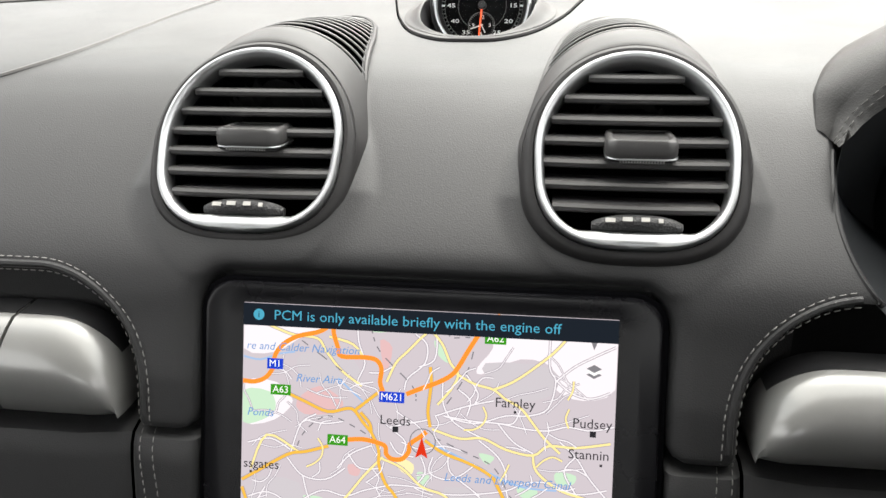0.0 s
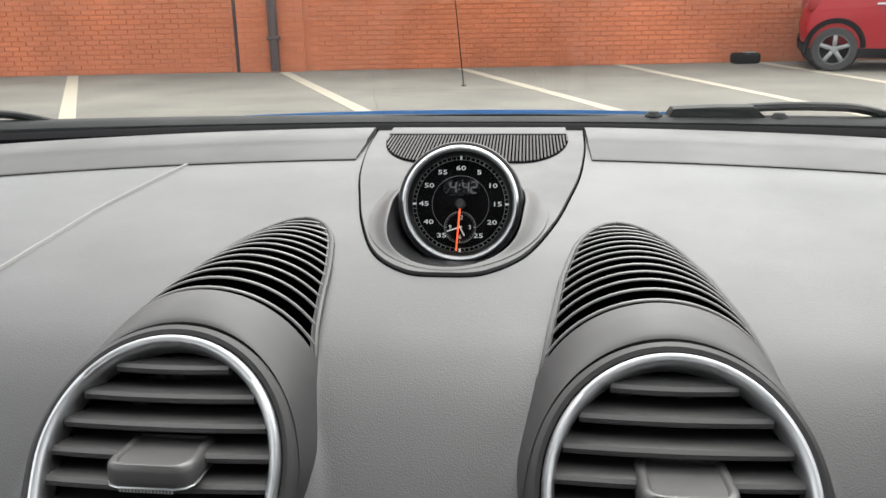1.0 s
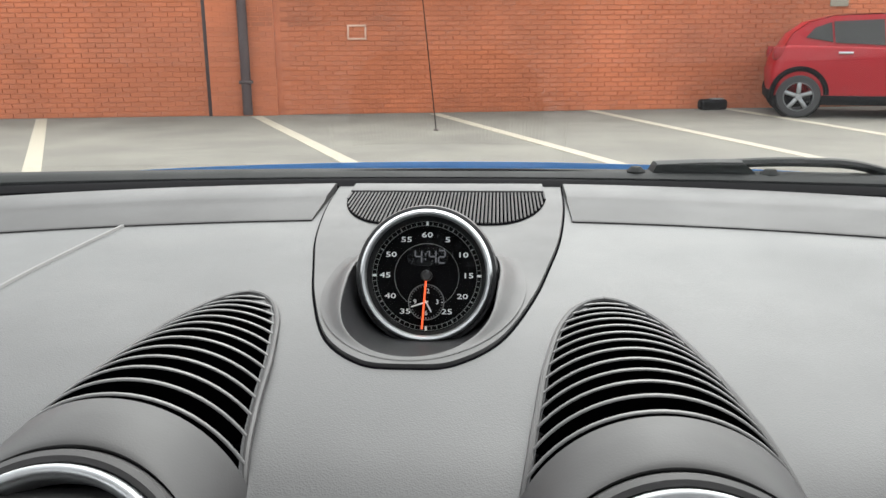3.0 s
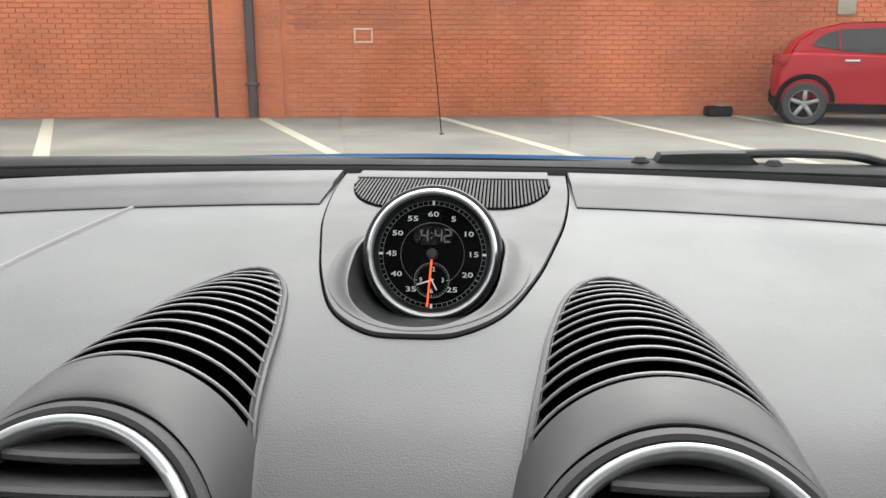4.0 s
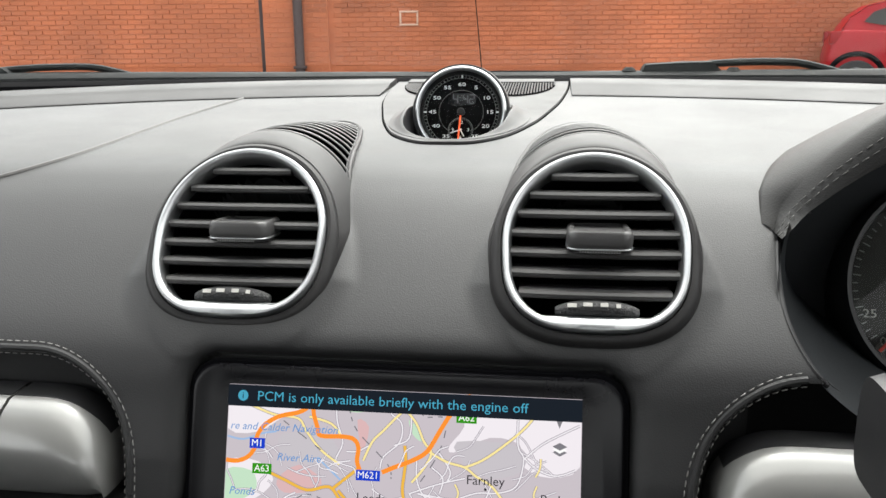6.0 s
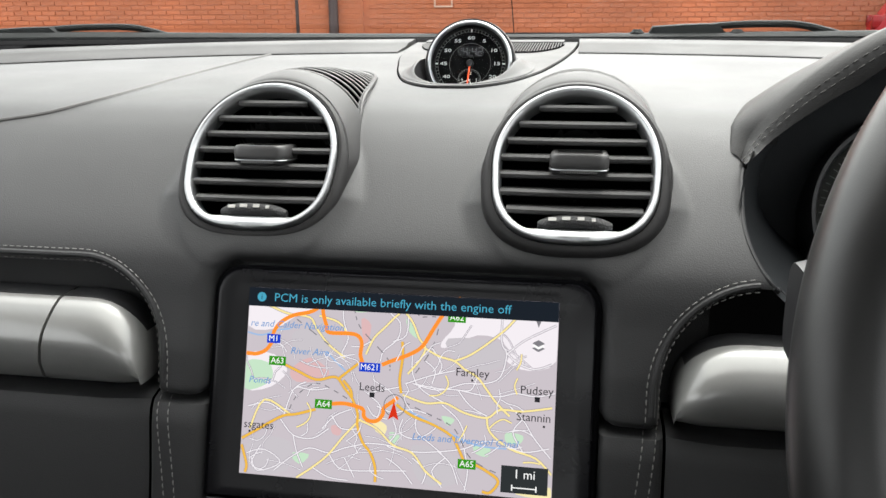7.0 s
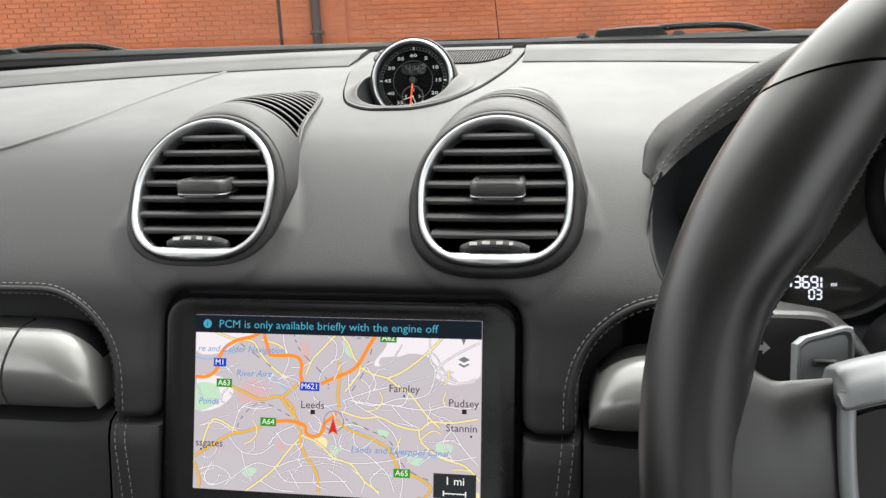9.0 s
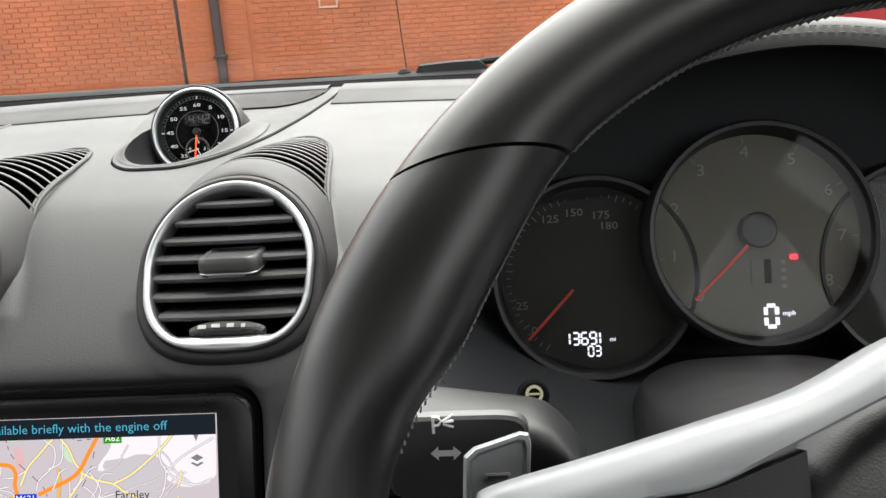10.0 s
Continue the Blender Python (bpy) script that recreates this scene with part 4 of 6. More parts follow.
clock = thing("dashboard_clock", (0, 0.53, 0.93), "round dashboard stopwatch clock with chrome bezel and black dial", "clock")
part("barrel", annulus(CLOCK_M, [(0.012, -0.085), (0.026, -0.07), (0.0325, -0.045), (0.0352, -0.02), (0.0354, -0.004), (0.0345, -0.0012), (0.0325, -0.001)], 72), BLACK, clock)
part("bezel", annulus(CLOCK_M, [(0.0327, -0.004), (0.0327, 0.0), (0.0322, 0.0012), (0.0314, 0.0019), (0.0304, 0.0017), (0.0297, 0.0008), (0.0294, -0.0012)], 96), CHROME, clock, "satin chrome bezel")
part("chapter_ring", annulus(CLOCK_M, [(0.0296, -0.0006), (0.0288, -0.0022), (0.0277, -0.0044)], 96), BLACK, clock, "black sloping chapter ring")
part("dial", disc(CLOCK_M, 0.0279, -0.02, -0.0045, 64), DIAL, clock, "black dial with white figures")
D = CLOCK_M @ Matrix.Translation((0, 0, -0.0043))
for i in range(60):
    a = math.pi / 2 - 2 * math.pi * i / 60
    big = i % 15 == 0
    q = D @ Matrix.Rotation(a, 4, "Z")
    five = i % 5 == 0
    part("minute_mark", box(0.0249, -0.00055 if big else -0.0003 if five else -0.00014, 0, 0.0272 if big else 0.0267, 0.00055 if big else 0.0003 if five else 0.00014, 0.0002, 0, q), WHITE if big else DIM, clock, smooth=False)
part("track", annulus(D, [(0.0251, 0), (0.0251, 0.0002), (0.0249, 0.0002)], 72), DIM, clock)
part("track", annulus(D, [(0.0272, 0), (0.0272, 0.0002), (0.0270, 0.0002)], 72), DIM, clock)
for i, word in enumerate(("60", "5", "10", "15", "20", "25", None, "35", "40", "45", "50", "55")):
    if word:
        a = math.pi / 2 - math.pi * i / 6
        r = 0.0206 if i % 6 else 0.0202
        lettering("figure", word, D @ Matrix.Translation((r * math.cos(a), r * math.sin(a), 0.0002)), 0.0036, WHITE, clock, squeeze=1.6)
part("inner_ring", annulus(D, [(0.0161, 0), (0.0161, 0.0002), (0.0159, 0.0002), (0.0159, 0)], 64), DIM, clock)
LCD = part("lcd", disc(D @ Matrix.Translation((0.0004, 0.0094, 0)), 0.01, 0, 0.0003, outline=[(0.0102 * math.copysign(abs(math.cos(a)) ** 0.45, math.cos(a)), 0.0045 * math.copysign(abs(math.sin(a)) ** 0.6, math.sin(a))) for a in (2 * math.pi * k / 32 for k in range(32))]), GLOSS, clock)
LCD_GREY = glow("lcd_segments", (0.12, 0.12, 0.13), 1.0 / 2**EXPOSURE)


def segments(word, m, h, mat, parent, name="segment", bar=0.14):
    """Seven-segment figures, centred at m."""
    shapes = {"0": "abcdef", "1": "bc", "2": "abged", "3": "abgcd", "4": "fgbc", "6": "afgecd", "9": "abcdfg", ":": ""}
    w = h * 0.52
    step = w * 1.42
    total = sum(step * (0.55 if c in ":1" else 1) for c in word)
    x = -total / 2
    for c in word:
        sw = step * (0.55 if c in ":1" else 1)
        o = x + (sw - w) / 2 if c not in ":1" else x + sw / 2 - w * (0.95 if c == "1" else 0.5)
        t = h * bar
        for s in shapes[c]:
            cx, cy, hor = {"a": (0.5, 1, 1), "g": (0.5, 0.5, 1), "d": (0.5, 0, 1), "f": (0, 0.75, 0), "b": (1, 0.75, 0), "e": (0, 0.25, 0), "c": (1, 0.25, 0)}[s]
            px, py = o + cx * w, (cy - 0.5) * h
            hx, hy = (w / 2 - t * 0.3, t / 2) if hor else (t / 2, h / 4 - t * 0.3)
            part(name, box(px - hx, py - hy, 0, px + hx, py + hy, 0.00015, 0, m), mat, parent, smooth=False)
        if c == ":":
            for dy in (-0.2, 0.2):
                part(name, box(o + w / 2 - t / 2, dy * h - t / 2, 0, o + w / 2 + t / 2, dy * h + t / 2, 0.00015, 0, m), mat, parent, smooth=False)
        x += sw


segments("4:42", D @ Matrix.Translation((0.0016, 0.0094, 0.0004)), 0.0062, LCD_GREY, LCD, bar=0.11)
S = D @ Matrix.Translation((0, -0.0131, 0.0002)) @ Matrix.Diagonal((1.1, 1.1, 1, 1))
sub = part("sub_dial", disc(S, 0.0079, 0, 0.0003, 40), DIAL, clock)
part("sub_ring", annulus(S, [(0.0081, 0), (0.0081, 0.0005), (0.0078, 0.0005), (0.0078, 0)], 48), DIM, sub)
for i in range(36):
    q = S @ Matrix.Rotation(2 * math.pi * i / 36, 4, "Z")
    part("sub_mark", box(0.0068, -0.00012, 0, 0.0075, 0.00012, 0.0005, 0, q), WHITE if i % 9 == 0 else DIM, sub, smooth=False)
for word, x, y in (("12", 0, 0.0049), ("3", 0.0050, 0), ("6", 0, -0.0050), ("9", -0.0050, 0)):
    lettering("sub_figure", word, S @ Matrix.Translation((x, y, 0.0004)), 0.0030, WHITE, sub)
for ang, ln in ((radians(-62), 0.005), (radians(198), 0.007)):
    q = S @ Matrix.Rotation(ang, 4, "Z")
    part("sub_hand", box(-0.001, -0.0003, 0.0006, ln, 0.0003, 0.0009, 0, q), WHITE, sub, smooth=False)
q = D @ Matrix.Rotation(radians(-94), 4, "Z")
part("second_hand", box(0.001, -0.00042, 0.0014, 0.0265, 0.00042, 0.0020, 0, q), ORANGE, clock, "orange stopwatch hand with added glow", smooth=False)
part("hub_cap", disc(D, 0.0028, 0, 0.0028, 24, 0.0006), BLACK, clock)
lens_cover("lens", CLOCK_M, 0.0295, -0.0008, clock)


# ---- instrument hood and cluster ----
hood = thing("instrument_hood", (CLUSTER_X, 0.4, 0.88), "dark leather instrument hood with stitched edge over the dials", "instrument hood")


def lip_y(z):
    return float(np.interp(z, [0.80, 0.86, 0.92, 0.96, 1.0], [0.27, 0.303, 0.345, 0.338, 0.33]))


def arch(scale, y=None, back=0.0, drop=0.0, lift=0.0, a0=0.0, a1=360.0, n=72, taper=False):
    """A row of the hood's outline between two angles."""
    pts = []
    for k in range(n + 1):
        a = radians(a0 + (a1 - a0) * k / n)
        c, s = math.cos(a), math.sin(a)
        e = 1.85 if s > 0 else 2.0
        up = 0.119 if s > 0 else 0.076
        g = min(1.0, max(0.0, min(math.degrees(a) - a0, a1 - math.degrees(a)) / 24)) ** 0.7 if taper else 1.0
        q = (1 - (1 - scale) * g) / (abs(c) ** e + abs(s) ** e) ** (1 / e)
        x, z = CLUSTER_X + 0.184 * q * c, CLUSTER_Z + up * q * s - drop + lift * max(s, 0) ** 2
        pts.append((x, (lip_y(z) if y is None else y) + back, z))
    return pts


TOP = {"a0": 11, "a1": 169}
LIP = {"a0": 11, "a1": 169, "taper": True}
# where the visor's skin runs out into the dash top, by the angle of its outline
FOOT_A = [90, 100, 110, 120, 130, 140, 150, 160, 169]
FOOT_X = [0.0, 0.038, 0.075, 0.115, 0.142, 0.160, 0.173, 0.182, 0.1845]
FOOT_Y = [0.532, 0.525, 0.508, 0.480, 0.451, 0.425, 0.400, 0.376, 0.355]


def visor_rows():
    rows = [arch(0.895, back=0.004, **LIP), arch(0.896, back=-0.001, **LIP), arch(0.904, back=-0.0035, **LIP), arch(0.94, back=-0.001, **LIP), arch(0.975, back=0.004, **LIP)]
    lip = arch(1.0, back=0.011, **TOP)
    for f in (0.0, 0.08, 0.2, 0.35, 0.5, 0.65, 0.8, 0.9, 1.0):
        row = []
        for k, p in enumerate(lip):
            d = 11 + 158 * k / (len(lip) - 1)
            e = d if d >= 90 else 180 - d
            x, y = float(np.interp(e, FOOT_A, FOOT_X)), float(np.interp(e, FOOT_A, FOOT_Y))
            foot = Vector((CLUSTER_X + (x if d < 90 else -x), y, float(dash_top(y)) - 0.001 - 0.004 * max(0, (f - 0.9) * 10)))
            q = Vector(p).lerp(foot, f)
            q.z += 0.016 * f * (1 - f) * math.sin(radians(d)) + 0.0015 * f * (1 - f)
            row.append(q)
        rows.append(row)
    return rows


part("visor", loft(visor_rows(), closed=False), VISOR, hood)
part("tunnel", loft([arch(0.897, back=0.001, **LIP), arch(0.898, back=0.02, **LIP), arch(0.89, y=0.396, **TOP), arch(0.02, y=0.40, **TOP)], closed=False), TUNNEL, hood)
part("tunnel", loft([arch(0.995, back=-0.004, a0=166, a1=374), arch(0.98, back=0.004, a0=166, a1=374), arch(0.93, back=0.03, a0=160, a1=380), arch(0.87, y=0.396, a0=160, a1=380), arch(0.02, y=0.40, a0=160, a1=380)], closed=False), TUNNEL, hood)
edge = [(p[0], p[2]) for p in arch(0.985, a0=171, a1=369, n=120)]
ys = lay_y([CLUSTER_X + (x - CLUSTER_X) * 1.015 for x, z in edge], [CLUSTER_Z + (z - CLUSTER_Z) * 1.015 for x, z in edge])
part("opening_edge", tube([(x, min(y, 0.36) + 0.001, z) for (x, z), y in zip(edge, ys)], 0.0012, 8), BLACK, hood)
for sc, bk in ((0.940, -0.0002), (0.962, 0.003)):
    line = [Vector(p) for p in arch(sc, back=bk, n=160, **LIP)]
    v, f = stitches([p + (p - Vector((CLUSTER_X, p.y, CLUSTER_Z))).normalized() * 0.0008 for p in line], Vector((0, -0.0003, 0.0001)), 0.0034, 0.0014, 0.00026)
    add("stitching", mesh_from("stitching", v, f, THREAD), hood, "dark grey thread", "stuff")

cluster = thing("instrument_cluster", (CLUSTER_X, 0.38, 0.82), "three overlapping round instrument dials with red pointers", "instruments")
TILT_N = (0, -math.cos(radians(20)), math.sin(radians(20)))


def gauge(x, y, z, r, name, label, face):
    m = frame_at((x, y, z), TILT_N)
    g = part(name, annulus(m, [(r + 0.006, -0.02), (r + 0.006, 0.010), (r + 0.0045, 0.013), (r + 0.0025, 0.0125), (r + 0.001, 0.008), (r, 0.0)], 72), BLACK, cluster, label)
    part("dial", disc(m, r + 0.001, -0.004, 0.0, 64), face, g)
    return g, m


tacho, TM = gauge(0.3415, 0.378, 0.8975, 0.0525, "rev_counter", "grey-faced rev counter", GREYDIAL)
speedo, SM = gauge(0.2575, 0.383, 0.876, 0.0490, "speedometer", "black-faced speedometer", DARKDIAL)
right, RM = gauge(0.4265, 0.383, 0.876, 0.0490, "display_dial", "dark round display dial", DARKDIAL)
for i in range(9):
    a = radians(225 - 32.6 * i)
    lettering("figure", str(i), TM @ Matrix.Translation((0.0435 * math.cos(a), 0.0435 * math.sin(a), 0.0003)), 0.0088, DIALPRINT, tacho, squeeze=1.15)
    q = TM @ Matrix.Rotation(a, 4, "Z")
    part("mark", box(0.0485, -0.0003, 0, 0.0515, 0.0003, 0.0003, 0, q), DIM, tacho, smooth=False)
part("hub", disc(TM @ Matrix.Translation((0, 0.002, 0)), 0.0094, 0, 0.006, 32, 0.001), BLACK, tacho)
q = TM @ Matrix.Rotation(radians(224), 4, "Z")
part("pointer", box(0.008, -0.0007, 0.004, 0.047, 0.0007, 0.0052, 0, q), POINTER, tacho, smooth=False)
LIT = glow("lit_segments", (0.8, 0.82, 0.95), 1.1 / 2**EXPOSURE)
segments("0", TM @ Matrix.Translation((0.005, -0.0425, 0.0006)), 0.0108, LIT, tacho, bar=0.2)
lettering("unit", "mph", TM @ Matrix.Translation((0.0140, -0.0413, 0.0006)), 0.0038, LIT, tacho)
part("gear_window", box(-0.0040, -0.0255, 0, 0.0028, -0.0130, 0.0008, 0.0006, TM), GREYDIAL, tacho)
part("gear_window", box(0.0028, -0.0255, 0, 0.0062, -0.0130, 0.0008, 0.0006, TM), VOID, tacho)
for i in range(4):
    part("gear_bar", box(0.0115, -0.0285 + 0.0042 * i, 0, 0.0138, -0.0262 + 0.0042 * i, 0.0004, 0, TM), DIM, tacho, smooth=False)
part("warning_light", box(0.0165, -0.0135, 0, 0.0200, -0.0112, 0.0006, 0, TM), glow("red_lamp", (1.0, 0.01, 0.015), 1.5), tacho, smooth=False)
S2 = SM
for word, x, y in (("0", -0.0325, -0.0275), ("25", -0.0385, -0.0140), ("125", -0.0215, 0.0325), ("150", -0.0085, 0.0355), ("175", 0.0060, 0.0335), ("180", 0.0100, 0.0275)):
    lettering("figure", word, S2 @ Matrix.Translation((x, y, 0.0003)), 0.0060, DIALPRINT, speedo, squeeze=1.15)
for i in range(45):
    a = radians(235 - 226 * i / 44)
    part("mark", box(0.0440 if i % 4 else 0.0428, -0.00025, 0, 0.0465, 0.00025, 0.0003, 0, S2 @ Matrix.Rotation(a, 4, "Z")), DIM, speedo, smooth=False)
part("pointer", box(0.010, -0.0007, 0.004, 0.046, 0.0007, 0.0052, 0, S2 @ Matrix.Translation((-0.004, 0.001, 0)) @ Matrix.Rotation(radians(226), 4, "Z")), POINTER, speedo, smooth=False)
segments("13691", S2 @ Matrix.Translation((-0.006, -0.0325, 0.0006)), 0.0062, LIT, speedo, bar=0.17)
segments("03", S2 @ Matrix.Translation((-0.0010, -0.0394, 0.0006)), 0.0052, LIT, speedo, bar=0.17)
lettering("unit", "mi", S2 @ Matrix.Translation((0.0090, -0.0335, 0.0006)), 0.0034, LIT, speedo)
for g, m, r in ((tacho, TM, 0.0545), (speedo, SM, 0.0510), (right, RM, 0.0510)):
    lens_cover("lens", m, r, 0.0095, g, mat=COVER)

# trip knob below the dials
knob = thing("trip_knob", (0.2185, 0.275, 0.860), "small round black trip reset knob with printed symbol", "knob")
KM = frame_at((0.2185, 0.268, 0.8655), (0, -0.9, 0.43))
part("stem", disc(KM, 0.0062, -0.03, 0.004, 28, 0.001), RUBBER, knob)
part("symbol", annulus(KM @ Matrix.Translation((0, 0.0006, 0.0042)), [(0.0036, 0), (0.0036, 0.0002), (0.0024, 0.0002), (0.0024, 0)], 24), BEIGE, knob)
part("symbol", box(-0.0022, 0.0002, 0.0041, 0.0022, 0.0010, 0.0044, 0, KM), BEIGE, knob, smooth=False)
part("symbol", box(-0.0008, -0.0048, 0.0041, 0.0008, -0.0036, 0.0044, 0, KM), BEIGE, knob, smooth=False)

# ---- steering wheel ----
WHEEL_C, WHEEL_TILT, WHEEL_R = Vector((0.325, 0.1354, 0.8748)), radians(24.6), 0.1685
WHEEL_M = frame_at(WHEEL_C, (0, -math.cos(WHEEL_TILT), math.sin(WHEEL_TILT)))
steering = thing("steering_wheel", WHEEL_C, "black leather sports steering wheel with silver spokes", "steering wheel")


def in_wheel(a, r, h=0.0):
    return WHEEL_M @ Vector((r * math.cos(a), r * math.sin(a), h))


def rim_piece(a0, a1, n, thick, name, label="", skew=(0, 0)):
    """A stretch of the rim; skew turns its end seams out of the radius, towards the inner edge."""
    rows = []
    for i in range(n + 1):
        row = []
        for j in range(26):
            k = 2 * math.pi * j / 26
            inn = (1 - math.cos(k)) / 2
            d = a0 + skew[0] * inn + (a1 + skew[1] * inn - a0 - skew[0] * inn) * i / n
            t = thick(d, inn)
            a, r = radians(d), WHEEL_R + t[2] + t[0] * math.cos(k)
            row.append(WHEEL_M @ Vector((r * math.cos(a), r * math.sin(a), t[1] * math.sin(k))))
        rows.append(row)
    return part(name, loft(rows, cap=True), WHEEL, steering, label)


def grip(d, inn=0.0):
    """Half-width, half-depth and inward shift of the rim's section: thicker where the thumbs rest below the seams."""
    d = d if d <= 270 else 540 - d
    d = 180 - d if d < 90 else d
    d += 12.5 * inn
    f = (1 / (1 + math.exp(-(d - 150.0) / 4.0))) * math.exp(-max(0, d - 164) ** 2 / 90.0)
    return 0.0157 + 0.0040 * f, 0.0160 + 0.002 * f, -0.0040 * f + 0.0005


rim_piece(36.6, 143.4, 70, grip, "rim_top", "smooth leather upper rim", (13, -13))
rim_piece(143.9, 262, 80, grip, "rim_grip", "leather hand grip", (-13, 0))
rim_piece(262.4, 396.1, 80, grip, "rim_grip", "leather hand grip", (0, 13))
# cross-stitch along the inner edge of the rim
for a0, a1 in ((50, 130), (131, 166), (374, 409)):
    verts, faces = [], []
    for i in range(int((a1 - a0) * 1.15)):
        a = radians(a0 + i / 1.15)
        t = grip(math.degrees(a), 1.0)
        r = WHEEL_R + t[2] - t[0] - 0.0001
        p, q = in_wheel(a, r, 0.0026), in_wheel(a + radians(0.62), r, -0.0022)
        d = (in_wheel(a, 0.1) - in_wheel(a, 0.2)).normalized() * 0.0005
        e = (in_wheel(a + 0.01, r) - in_wheel(a, r)).normalized() * 0.0005
        o = len(verts)
        verts += [p + e, p + d, p - e, q + e, q + d, q - e]
        faces += [(o, o + 1, o + 4, o + 3), (o + 1, o + 2, o + 5, o + 4)]
    add("rim_stitching", mesh_from("rim_stitching", verts, faces, DIM), steering, "dark grey cross stitching", "stuff")

AIRBAG = material("airbag_cover", (0.022, 0.022, 0.023), 0.5, grain=0.25, grain_size=1300, blotch=0.1, blotch_size=15, cells=True)
part("airbag_cover", annulus(WHEEL_M @ Matrix.Translation((0, -0.008, -0.006)), [(0.060, -0.03), (0.0585, 0.004), (0.053, 0.014), (0.040, 0.020), (0.02, 0.0225), (0.001, 0.023)], 64), AIRBAG, steering, "round black airbag cover")


def spoke(side):
    """A silver blade from the rim's root to the hub."""
    up = catmull([(-0.1292, 0.0190, 0), (-0.1284, 0.0240, 0), (-0.1245, 0.0278, 0), (-0.0984, 0.0348, 0), (-0.083, 0.0392, 0), (-0.0692, 0.0432, 0), (-0.044, 0.0510, 0), (-0.02, 0.0630, 0), (0, 0.069, 0)], 5)
    lo = catmull([(-0.1292, 0.0180, 0), (-0.1276, 0.0140, 0), (-0.1205, 0.0160, 0), (-0.0991, 0.0222, 0), (-0.0838, 0.0262, 0), (-0.0692, 0.0290, 0), (-0.044, 0.041, 0), (-0.022, 0.0505, 0), (0, 0.0535, 0)], 5)
    rows = []
    for i, (a, b) in enumerate(zip(up, lo)):
        h = 0.0052 + 0.0058 * i / len(up)
        mid = a.lerp(b, 0.35)
        sec = [(a, h - 0.016), (a, h - 0.0065), (a.lerp(b, 0.10), h - 0.0042), (a.lerp(b, 0.24), h - 0.0018), (mid.lerp(b, 0.1), h - 0.0002), (a.lerp(b, 0.6), h + 0.0012), (a.lerp(b, 0.88), h + 0.0022), (a.lerp(b, 0.96), h + 0.0018), (b, h), (b, h - 0.014)]
        rows.append([WHEEL_M @ Vector((p.x * -side, p.y, z)) for p, z in sec])
    return part("spoke", loft(rows, cap=True), SPOKE, steering, "satin silver spoke")


